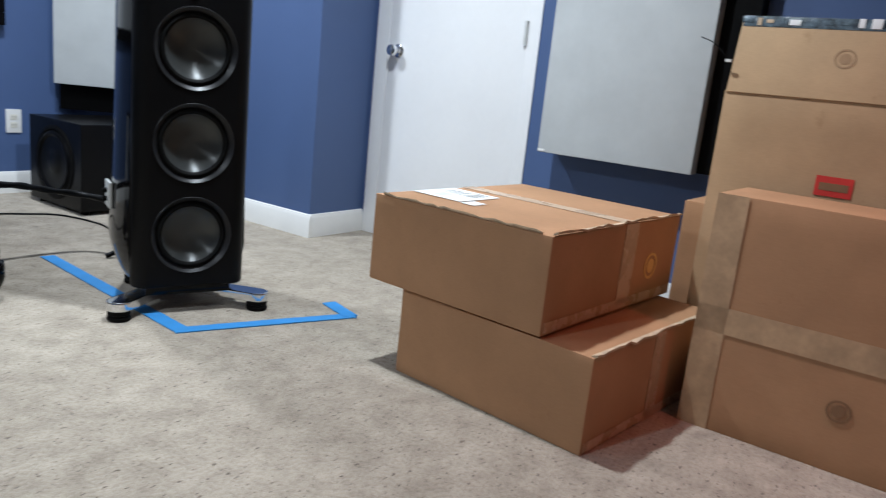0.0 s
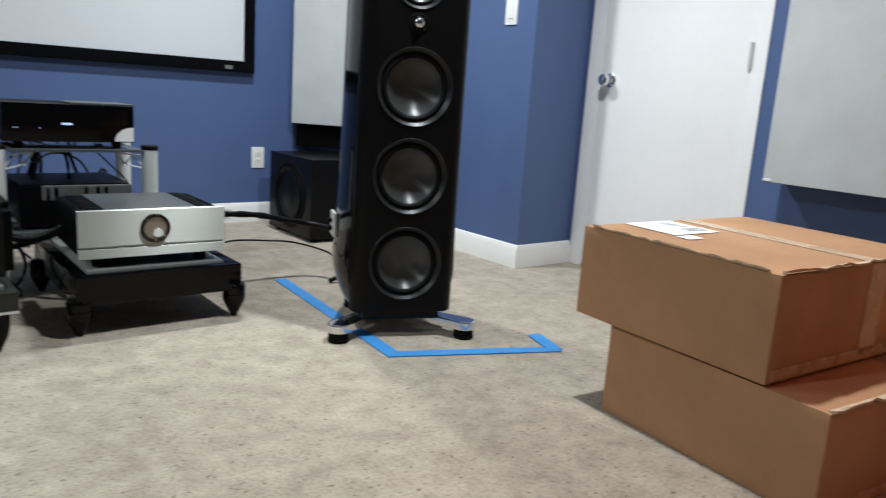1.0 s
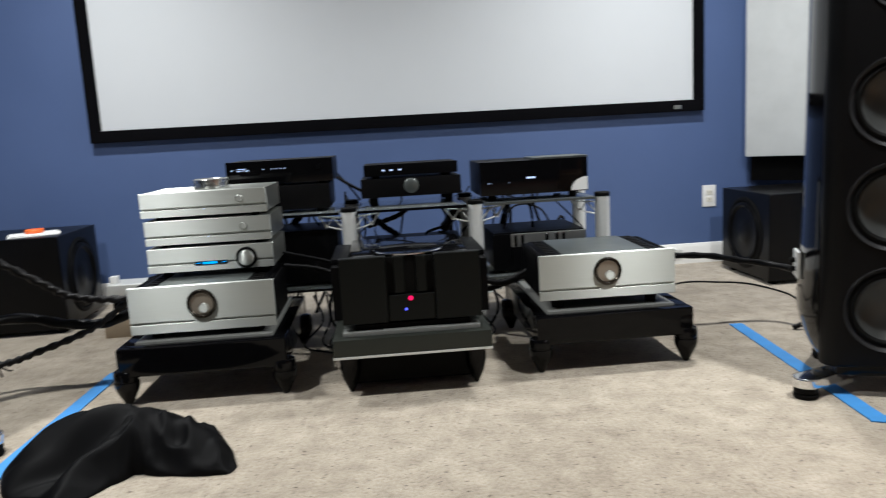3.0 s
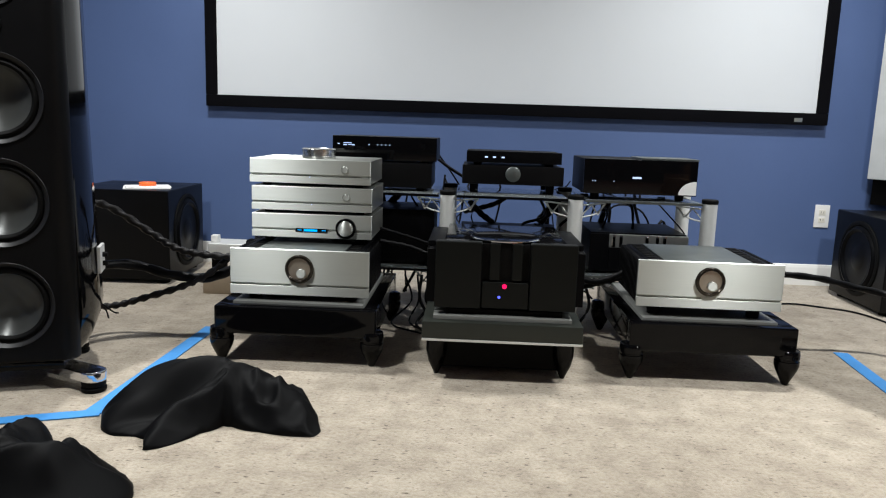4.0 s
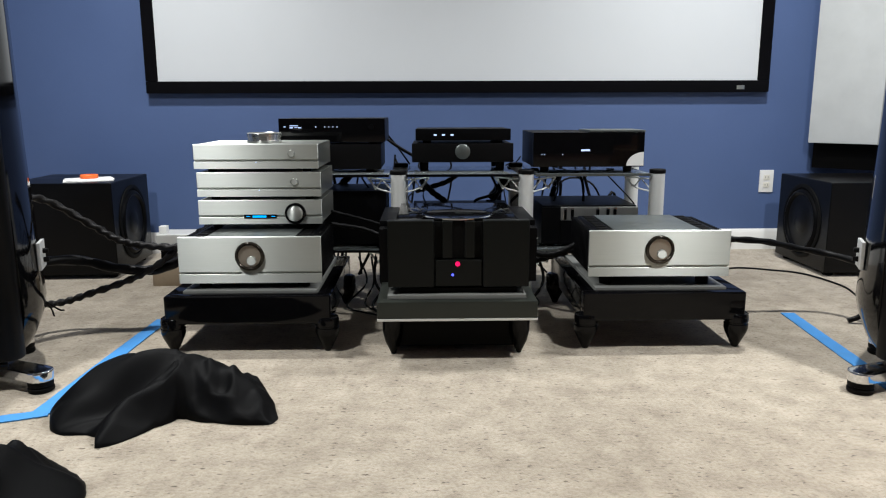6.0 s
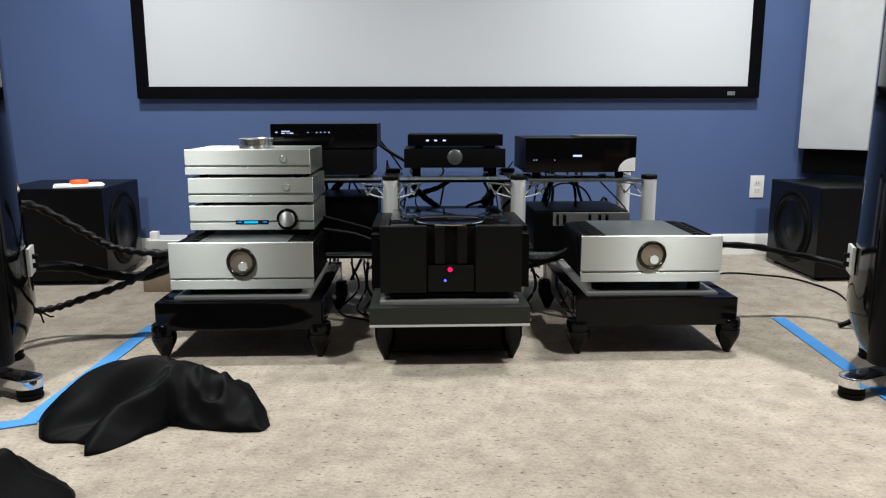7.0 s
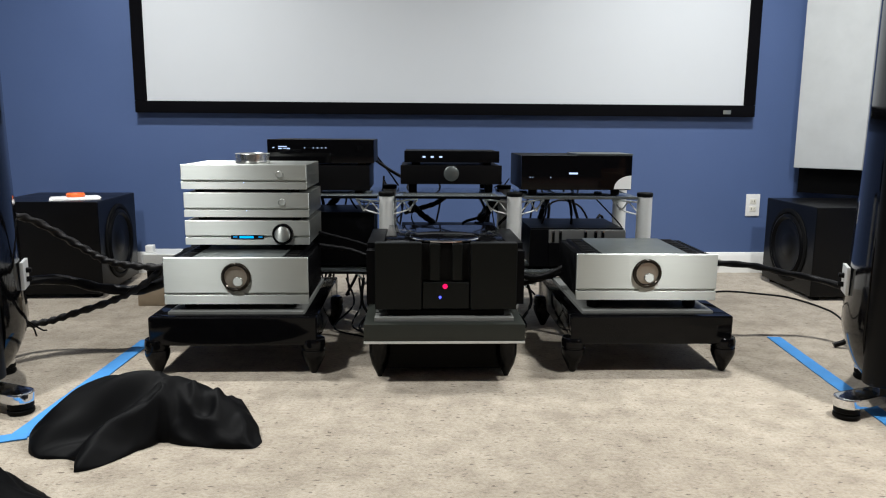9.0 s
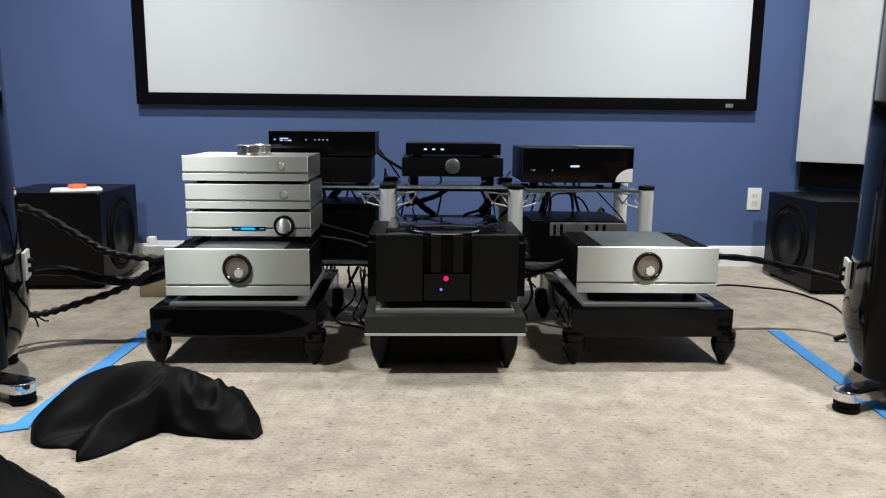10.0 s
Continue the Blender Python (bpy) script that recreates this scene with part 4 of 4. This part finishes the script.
# ---- black cloths on the carpet ----
def dropped_cloth(m, outline, ridges, seed, label):
    """A heap of cloth: a skin over soft ridges (points x, y, height, and a width), falling steeply to an outline of (degrees, radius)."""
    oa = np.radians([a for a, _ in outline] + [outline[0][0] + 360])
    orr = np.array([r for _, r in outline] + [outline[0][1]])
    lines = []
    for pts, width in ridges:
        lines.append((np.array([tuple(p) for p in smooth_line(pts, 20)]), width))

    def height(x, y):
        total = 0.0
        for line, width in lines:
            d2 = (line[:, 0] - x) ** 2 + (line[:, 1] - y) ** 2
            total += float(np.max(line[:, 2] * np.exp(-d2 / width ** 2))) ** 5
        return total ** 0.2

    nt_, nr = 176, 46
    bm = bmesh.new()
    rings = []
    top = bm.verts.new((0, 0, height(0, 0)))
    for k in range(1, nr + 1):
        f = (k / nr) ** 0.8
        ring = []
        for i in range(nt_):
            a = 2 * math.pi * i / nt_
            R = float(np.interp((a - oa[0]) % (2 * math.pi) + oa[0], oa, orr)) * (1 + 0.02 * noise.noise(Vector((math.cos(a) * 9, math.sin(a) * 9, seed))))
            x, y = f * R * math.cos(a), f * R * math.sin(a)
            rim = math.sqrt(max(0.0, 1 - f ** 7))
            z = height(x, y)
            # creases run along the cloth's pull, finer at the gathered end
            wx = x + 0.035 * noise.noise(Vector((x * 9, y * 9, seed)))
            wy = y + 0.035 * noise.noise(Vector((x * 9, y * 9, seed + 9)))
            c = 0.5 + 0.5 * math.tanh((x - 0.04) * 12)
            soft = abs(noise.noise(Vector((wx * 6 - wy * 5, wy * 13 - wx * 9, seed + 2))))
            fine = abs(noise.noise(Vector((wx * 15 + wy * 5, wy * 11 - wx * 6, seed + 4))))
            z += (0.015 * (1 - c) + 0.004) * (0.4 - 2.0 * soft) + 0.030 * c * (0.45 - 2.2 * fine) * min(1.0, 0.25 + abs(y - 0.01) * 12)
            out = 1 + 0.05 * rim * (1 - rim)
            ring.append(bm.verts.new((x * out, y * out, max(0.0015, z * rim) if k < nr else 0.001)))
        rings.append(ring)
    for i in range(nt_):
        bm.faces.new((top, rings[0][i], rings[0][(i + 1) % nt_]))
    for a, b in zip(rings, rings[1:]):
        for i in range(nt_):
            bm.faces.new((a[i], b[i], b[(i + 1) % nt_], a[(i + 1) % nt_]))
    bmesh.ops.recalc_face_normals(bm, faces=bm.faces[:])
    ob = single("black_cloth", bm, CLOTH, label, "cloth", "cloths on the carpet", smooth=120)
    ob.matrix_basis = m
    return ob


HEAP = [([(-0.26, -0.06, 0.070), (-0.17, 0.0, 0.135), (-0.08, 0.02, 0.155), (0.05, 0.02, 0.128), (0.14, 0.0, 0.095), (0.21, -0.03, 0.060), (0.26, -0.08, 0.020)], 0.085),
        ([(0.02, -0.03, 0.106), (-0.05, -0.075, 0.088), (-0.11, -0.15, 0.058), (-0.125, -0.225, 0.022)], 0.040),
        ([(0.08, 0.01, 0.118), (0.09, -0.03, 0.085), (0.06, -0.06, 0.05)], 0.026),
        ([(0.14, 0.01, 0.100), (0.15, -0.04, 0.072), (0.14, -0.08, 0.04)], 0.024),
        ([(0.17, 0.03, 0.090), (0.205, 0.02, 0.078), (0.215, -0.02, 0.05)], 0.024)]
dropped_cloth(pose(0.0, 1.87, 0), [(0, 0.24), (45, 0.17), (90, 0.14), (135, 0.20), (165, 0.29), (190, 0.315), (205, 0.305), (214, 0.285), (222, 0.235), (230, 0.225), (237, 0.245), (242, 0.265), (248, 0.225), (258, 0.125), (280, 0.072), (297, 0.082), (320, 0.150), (336, 0.275), (344, 0.280), (350, 0.26)],
              HEAP, 3, "crumpled black cloth lying on the beige carpet")
dropped_cloth(pose(-0.37, 1.375, 0, 0, 0, 172), [(0, 0.24), (45, 0.17), (90, 0.15), (135, 0.21), (165, 0.30), (190, 0.325), (205, 0.32), (214, 0.30), (230, 0.265), (245, 0.24), (262, 0.20), (276, 0.30), (285, 0.345), (294, 0.30), (308, 0.17), (325, 0.19), (338, 0.27), (350, 0.26)],
              HEAP[:2] + [([(-0.20, 0.0, 0.12), (-0.19, -0.08, 0.12), (-0.16, -0.15, 0.06)], 0.05), ([(0.0, -0.06, 0.10), (0.05, -0.18, 0.075), (0.085, -0.31, 0.06)], 0.055)], 5, "second crumpled black cloth with a raised fold, on the carpet")


# ---- equipment rack behind the amplifiers ----
RX = (0.035, 0.535, 1.03, 1.54)
RY0, RY1 = 2.885, 3.24
rack = thing("equipment_rack", pose(0, 0, 0), "wide low rack with smoked glass shelves and light grey posts", "rack")
for x in RX:
    for y in (RY0, RY1):
        po = lathe([(0, 0), (0.029, 0), (0.029, 0.515), (0, 0.515)], 28)
        po.transform(Matrix.Translation((x, y, 0)))
        p = part("post", po, GREY_POST, rack, "light grey round post")
        cp = lathe([(0, 0.5155), (0.030, 0.5155), (0.031, 0.519), (0.031, 0.529), (0.028, 0.532), (0, 0.532)], 28)
        cp.transform(Matrix.Translation((x, y, 0)))
        part("cap", cp, RUBBER, p, "black post cap")
for a, b in zip(RX, RX[1:]):
    for z in (0.215, 0.508):
        sh = part("shelf", box(a + 0.034, b - 0.034, RY0 - 0.02, RY1 + 0.02, z, z + 0.010, 0.002), GLASS, rack, "smoked glass shelf")
        part("front_edge", box(a + 0.034, b - 0.034, RY0 - 0.025, RY0 - 0.0205, z - 0.001, z + 0.009, 0.001), GREY_LID if a > 1.0 else BLACK_METAL, sh, "dull metal shelf edge")
        for s, x in ((1, a), (-1, b)):
            x0 = x + s * 0.027
            br = tube([(x0, RY0, z - 0.014), (x0 + s * 0.06, RY0 + 0.012, z - 0.009), (x0 + s * 0.092, RY0 + 0.03, z - 0.007)], 0.0032, 8)
            add(br, tube([(x0, RY0, z - 0.062), (x0 + s * 0.055, RY0 + 0.012, z - 0.046), (x0 + s * 0.092, RY0 + 0.03, z - 0.010)], 0.0032, 8))
            for u0, u1 in ((0.0, 0.035), (0.062, 0.035), (0.062, 0.082)):
                add(br, tube([(x0 + s * u0, RY0 + u0 * 0.2, z - 0.052), (x0 + s * u1, RY0 + u1 * 0.2, z - 0.012)], 0.003, 6, 2))
            part("bracket", br, GREY_POST, rack, "pale open-work shelf bracket")
SHELF = 0.5185


def black_unit(m, w, h, d, mat, label, feet=0.010):
    """A black component; origin: bottom middle of the front, feet below."""
    u = thing("black_component", m, label, "audio component", "black components on the rack")
    part("case", box(-w / 2 + 0.003, w / 2 - 0.003, 0.006, d, 0, h - 0.002, 0.003), BLACK_METAL, u)
    part("front_panel", box(-w / 2, w / 2, -0.006, 0.0055, 0, h, 0.003), mat, u)
    for x in (-w * 0.38, w * 0.38):
        for y in (0.04, d - 0.04):
            f = lathe([(0, -feet), (0.016, -feet), (0.018, 0.0005), (0, 0.0005)], 16)
            f.transform(Matrix.Translation((x, y, 0)))
            part("foot", f, RUBBER, u)
    return u


# Small glowing dots: indicators, and on one glossy front painted reflections.
def light_dots(u, xs, z, mat, r=0.002):
    for x in xs:
        part("indicator", disc_front([(r, 0), (r, 0.001), (0, 0.0012)], x, -0.006, z, 10), mat, u)


u = black_unit(pose(0.275, 2.95, SHELF + 0.012), 0.385, 0.098, 0.32, SATIN_BLACK, "plain black component under another on the rack", 0.012)
u = black_unit(pose(0.279, 2.95, SHELF + 0.012 + 0.098 + 0.008), 0.412, 0.092, 0.33, PIANO, "glossy black component with white display text", 0.0085)
for x0, x1, z0, z1 in ((-0.186, -0.178, 0.058, 0.061), (-0.163, -0.130, 0.062, 0.065), (-0.163, -0.150, 0.054, 0.058), (-0.145, -0.132, 0.056, 0.058), (-0.130, -0.118, 0.054, 0.058)):
    part("display_bar", box(x0, x1, -0.0072, -0.0058, z0, z1, 0), LED_WHITE, u, "white display bar")
light_dots(u, (-0.062, -0.028, -0.012, 0.004, 0.02), 0.059, LED_WHITE, 0.0022)
part("knob", disc_front([(0.011, 0), (0.011, 0.006), (0, 0.006)], 0.15, -0.006, 0.058, 24), BLACK_METAL, u)

u = black_unit(pose(0.788, 2.98, SHELF + 0.036), 0.402, 0.075, 0.30, SATIN_BLACK, "black component with round grey dial on tall feet", 0.036)
part("dial", disc_front([(0.030, 0), (0.030, 0.004), (0.026, 0.007), (0, 0.006)], 0.0, -0.006, 0.042, 32), GREY_LID, u, "round grey dial")
u = black_unit(pose(0.790, 2.98, SHELF + 0.036 + 0.073 + 0.0125), 0.376, 0.046, 0.26, BLACK_METAL, "slim black component with blue-white indicators", 0.0115)
for x in (-0.110, -0.078, -0.044):
    part("indicator", box(x - 0.006, x + 0.006, -0.0072, -0.0058, 0.019, 0.025, 0), LED_WHITE, u, "blue-white indicator")

u = black_unit(pose(1.266, 2.875, SHELF + 0.024), 0.428, 0.132, 0.34, PIANO, "mirror-black component with a pale quarter disc in its corner", 0.0225)
q = [(0.212, 0.004)] + [(0.212 - 0.066 * math.cos(radians(a)), 0.004 + 0.052 * math.sin(radians(a))) for a in range(0, 91, 10)]
qb = prism(q, 0, 0.0012)
qb.transform(Matrix.Translation((0, -0.0062, 0)) @ FRONT)
part("corner_disc", qb, PAPER, u, "pale quarter disc")
part("badge", box(-0.03, 0.004, -0.0075, -0.0058, 0.060, 0.067, 0), LED_WHITE, u, "small lit plain badge")
# Reflections in the mirror-black front, drawn as three tiny glowing dots.
light_dots(u, (-0.18, -0.17, -0.10), 0.048, LED_WHITE, 0.0018)
lt = box(1.266, 1.485, 2.885, 3.06, SHELF + 0.024 + 0.1305, SHELF + 0.024 + 0.139, 0.003)
lt.transform(Matrix.Translation((1.37, 2.97, 0)) @ pose(0, 0, 0, 0, 0, 2) @ Matrix.Translation((-1.37, -2.97, 0)))
single("thin_metal_tray", lt, GREY_LID, "thin grey metal tray lying on the black component", "tray")

# silver component with a black top on the lower shelf
u = thing("hifi_component", pose(1.285, 2.90, 0.2255), "silver-fronted component with black top on the lower shelf", "audio component")
part("case", box(-0.185, 0.185, 0.008, 0.33, 0.015, 0.163, 0.003), BLACK_METAL, u)
part("faceplate", box(-0.115, 0.19, -0.004, 0.0075, 0.105, 0.158, 0.004, 3), STEEL, u, "polished steel front strip")
part("side_panel", box(-0.19, -0.116, -0.004, 0.0075, 0.012, 0.158, 0.004, 3), BLACK_METAL, u)
part("lower_panel", box(-0.115, 0.19, -0.002, 0.0075, 0.012, 0.104, 0.003, 3), BLACK_METAL, u)
for x in (-0.098, -0.07, 0.03, 0.07, 0.098):
    part("pillar", box(x - 0.006, x + 0.006, -0.0075, -0.0045, 0.108, 0.155, 0.001), CHROME, u, "bright upright bar")
for x in (-0.15, 0.15):
    for y in (0.04, 0.29):
        f = lathe([(0, 0), (0.016, 0), (0.018, 0.0155), (0, 0.0155)], 16)
        f.transform(Matrix.Translation((x, y, 0)))
        part("foot", f, RUBBER, u)
# dark components on the other lower shelves
black_unit(pose(0.285, 2.93, 0.2255 + 0.012), 0.40, 0.21, 0.30, BLACK_METAL, "black component in shade on the lower shelf", 0.012)
black_unit(pose(0.785, 2.95, 0.2255 + 0.012), 0.40, 0.135, 0.28, BLACK_METAL, "low black component in shade on the lower shelf", 0.012)


# ---- cables ----
def cable(pts, r, mat, label, wobble=0.0, turns=0.0, steps=10):
    return single("cable", tube(pts, r, 8 if not wobble else 12, steps, wobble, turns), mat, label, "cable", "cables behind the equipment", smooth=60)


# speaker cables
cable([(-0.70, 2.42, 0.50), (-0.64, 2.55, 0.462), (-0.514, 2.6, 0.367), (-0.421, 2.6, 0.313), (-0.307, 2.6, 0.293), (-0.17, 2.61, 0.29), (-0.06, 2.66, 0.30)], 0.012, BRAID, "thick braided dark speaker cable hanging to the amplifier", 0.28, 9, 16)
cable([(-0.72, 2.42, 0.27), (-0.58, 2.58, 0.251), (-0.447, 2.6, 0.217), (-0.312, 2.62, 0.207), (-0.20, 2.64, 0.25), (-0.06, 2.67, 0.285)], 0.017, CABLE, "thick black power cable running to the amplifier", 0.1, 4, 12)
cable([(-0.71, 2.42, 0.22), (-0.70, 2.52, 0.115), (-0.64, 2.58, 0.10), (-0.55, 2.6, 0.125), (-0.411, 2.6, 0.172), (-0.311, 2.6, 0.222), (-0.20, 2.62, 0.30), (-0.06, 2.66, 0.31)], 0.011, BRAID, "braided dark speaker cable sagging near the carpet", 0.28, 10, 16)
for k in range(3):
    cable([(-0.71 + 0.01 * k, 2.44, 0.19), (-0.675 + 0.028 * k, 2.50, 0.125 - 0.012 * k), (-0.68 + 0.035 * k, 2.53, 0.085 - 0.02 * (k % 2))], 0.003, CABLE, "thin loose black wire end behind the speaker")
cable([(1.55, 2.62, 0.30), (1.66, 2.74, 0.285), (1.789, 2.75, 0.278), (1.92, 2.75, 0.268), (2.032, 2.75, 0.244), (2.165, 2.70, 0.222), (2.24, 2.50, 0.21), (2.24, 2.33, 0.24)], 0.012, CABLE, "thick black speaker cable between amplifier and speaker", 0.1, 5, 12)
cable([(1.55, 2.61, 0.27), (1.70, 2.9, 0.08), (1.85, 3.25, 0.006), (2.105, 3.47, 0.005), (2.288, 3.42, 0.005), (2.394, 3.331, 0.005), (2.44, 3.10, 0.005), (2.40, 2.90, 0.006), (2.34, 2.62, 0.06), (2.26, 2.36, 0.20)], 0.0042, CABLE, "thin black cord lying on the carpet")
cable([(2.23, 2.36, 0.30), (2.215, 2.46, 0.24), (2.225, 2.52, 0.12), (2.205, 2.56, 0.035), (2.16, 2.57, 0.008)], 0.010, CABLE, "short black cable hanging behind the speaker")
# gray cables from the stands to the rack
for pts, r in (([(0.98, 2.95, 0.30), (1.04, 2.75, 0.24), (1.11, 2.70, 0.235), (1.19, 2.66, 0.28)], 0.012), ([(0.96, 2.9, 0.12), (1.02, 2.8, 0.18), (1.08, 2.74, 0.21), (1.18, 2.66, 0.26)], 0.010),
               ([(0.30, 2.66, 0.36), (0.40, 2.74, 0.33), (0.50, 2.78, 0.29), (0.60, 2.74, 0.30)], 0.008), ([(0.30, 2.70, 0.40), (0.42, 2.80, 0.35), (0.54, 2.86, 0.30), (0.62, 2.76, 0.28)], 0.006)):
    cable(pts, r, CABLE, "dark grey interconnect cable behind the amplifiers", 0.15, 5)
# tangle hanging behind and below the shelves
rnd = random.Random(14)
for k in range(24):
    x0 = rnd.uniform(0.08, 1.46)
    z0 = rnd.uniform(0.53, 0.60)
    x1 = x0 + rnd.uniform(-0.28, 0.28)
    yb = rnd.uniform(3.30, 3.42)
    sag = rnd.uniform(0.05, 0.42)
    cable([(x0, 3.30, z0), (x0 + rnd.uniform(-0.05, 0.05), yb, 0.46), ((x0 + x1) / 2, yb - 0.02, sag + 0.03), (x1, yb, rnd.uniform(0.1, 0.4)), (x1 + rnd.uniform(-0.1, 0.1), 3.34, 0.02)],
          rnd.choice((0.003, 0.0045, 0.007)), CABLE, "black cable tangled behind the rack", steps=6)
for k in range(9):
    x0, x1 = rnd.uniform(0.1, 1.45), 0
    x1 = x0 + rnd.uniform(-0.16, 0.16)
    cable([(x0, 3.27, 0.50), (x0 + 0.02, 3.10, 0.475 - rnd.uniform(0, 0.05)), (x1, 3.05, 0.43 - rnd.uniform(0, 0.08)), (x1 + 0.02, 3.27, 0.34)], rnd.choice((0.003, 0.004, 0.006)), CABLE, "black cable looping under the shelf", steps=6)
for pts, r in (([(1.02, 3.24, 0.50), (0.97, 3.22, 0.44), (0.92, 3.20, 0.37), (0.90, 3.22, 0.26)], 0.020), ([(0.95, 3.26, 0.50), (1.00, 3.24, 0.43), (1.06, 3.24, 0.36), (1.09, 3.28, 0.26)], 0.016),
               ([(0.62, 3.22, 0.46), (0.67, 3.20, 0.41), (0.73, 3.20, 0.36), (0.76, 3.24, 0.26)], 0.013), ([(0.80, 3.26, 0.50), (0.74, 3.24, 0.455), (0.66, 3.22, 0.43), (0.60, 3.26, 0.41)], 0.011),
               ([(0.32, 3.24, 0.49), (0.27, 3.22, 0.43), (0.22, 3.22, 0.36)], 0.016), ([(1.24, 3.26, 0.50), (1.20, 3.22, 0.43), (1.18, 3.24, 0.34)], 0.012)):
    cable(pts, r, CABLE, "thick black cable bundle hanging below the glass shelf", 0.12, 4)
cable([(0.44, 3.28, 0.66), (0.52, 3.30, 0.60), (0.60, 3.33, 0.55)], 0.007, CABLE, "black cable slanting down between the components")
cable([(0.45, 3.26, 0.69), (0.53, 3.32, 0.58), (0.57, 3.34, 0.52)], 0.004, CABLE, "thin black cable slanting down between the components")
for k in range(5):
    x0 = rnd.uniform(0.36, 0.50)
    cable([(x0, 2.86, 0.2), (x0 + rnd.uniform(-0.03, 0.03), 2.84, 0.1), (x0 + rnd.uniform(-0.08, 0.08), 2.82, 0.012), (x0 + rnd.uniform(-0.15, 0.15), 2.70, 0.008)], rnd.choice((0.004, 0.006)), CABLE, "black cable trailing over the carpet", steps=6)
for k in range(4):
    x0 = rnd.uniform(0.98, 1.10)
    cable([(x0, 2.86, 0.2), (x0 + rnd.uniform(-0.03, 0.03), 2.84, 0.1), (x0 + rnd.uniform(-0.06, 0.06), 2.82, 0.012), (x0 + rnd.uniform(-0.1, 0.1), 2.74, 0.008)], rnd.choice((0.004, 0.006)), CABLE, "black cable trailing over the carpet", steps=6)


# ---- small things ----
pa = thing("paper_sheets", pose(-0.925, 3.50, 0.440, 0, 0, 24), "white paper sheets lying on the subwoofer", "paper")
part("sheet", box(-0.105, 0.105, -0.075, 0.075, 0.0, 0.004, 0.001), PAPER, pa)
sh2 = box(-0.10, 0.10, -0.07, 0.07, 0.0045, 0.008, 0.001)
sh2.transform(pose(0.004, 0.003, 0, 0, 0, 5))
part("sheet", sh2, PAPER, pa)
ol = lathe([(0, 0), (0.038, 0), (0.040, 0.003), (0.040, 0.014), (0.037, 0.017), (0.028, 0.017), (0.027, 0.013), (0, 0.013)], 36)
ol.transform(Matrix.Translation((-0.93, 3.52, 0.4482)))
single("orange_lid", ol, ORANGE, "round orange plastic lid on the papers", "lid")
ps = thing("power_strip", pose(-0.50, 3.62, 0), "pale grey power conditioner box beside the subwoofer", "power strip")
part("housing", box(-0.15, 0.22, -0.08, 0.08, 0.10, 0.175, 0.008, 3), GREY_POST, ps)
part("plug", box(-0.145, -0.11, -0.05, -0.01, 0.1755, 0.21, 0.004), WHITE_PAINT, ps)
for x in (-0.12, 0.19):
    part("leg", box(x - 0.02, x + 0.02, -0.06, 0.06, 0, 0.0995, 0.003), RUBBER, ps)
for k in range(6):
    cable([(-0.42 + 0.04 * k, 3.58, 0.178), (-0.40 + 0.05 * k, 3.52, 0.22 + 0.012 * (k % 3)), (-0.30 + 0.06 * k, 3.48, 0.14), (-0.2 + 0.06 * k, 3.42, 0.012)], 0.006, CABLE, "black power cord plugged beside the subwoofer")
cable([(-0.08, 3.36, 0.42), (-0.22, 3.42, 0.33), (-0.36, 3.48, 0.20), (-0.44, 3.54, 0.18)], 0.024, CABLE, "thick black cable bundle slanting down behind the stack", 0.15, 3)
cable([(-0.05, 3.38, 0.40), (-0.25, 3.45, 0.30), (-0.40, 3.52, 0.18)], 0.012, CABLE, "black cable slanting down behind the stack")
single("wooden_block", box(-0.56, -0.43, 3.22, 3.34, 0.0, 0.085, 0.004), BEIGE_BLOCK, "small beige block on the carpet behind the stand", "block")
br = box(2.25, 2.31, YN - 0.032, YN - 0.0155, 0.055, 0.082, 0.003)
single("wall_bracket", br, GREY_POST, "small grey cable clip on the baseboard", "clip")
st = thing("packing_strap", pose(2.80, 0.56, 0.93), "thin strap end with a white clip at the open carton", "strap")
part("strap", tube([(0.0, 0.0, 0.0), (-0.004, 0.02, 0.02), (0.0, 0.05, 0.045), (0.01, 0.09, 0.06)], 0.0016, 6), RUBBER, st)
part("clip", box(-0.003, 0.003, -0.006, 0.010, -0.004, 0.004, 0.0015), WHITE_PAINT, st, "small white plastic clip")
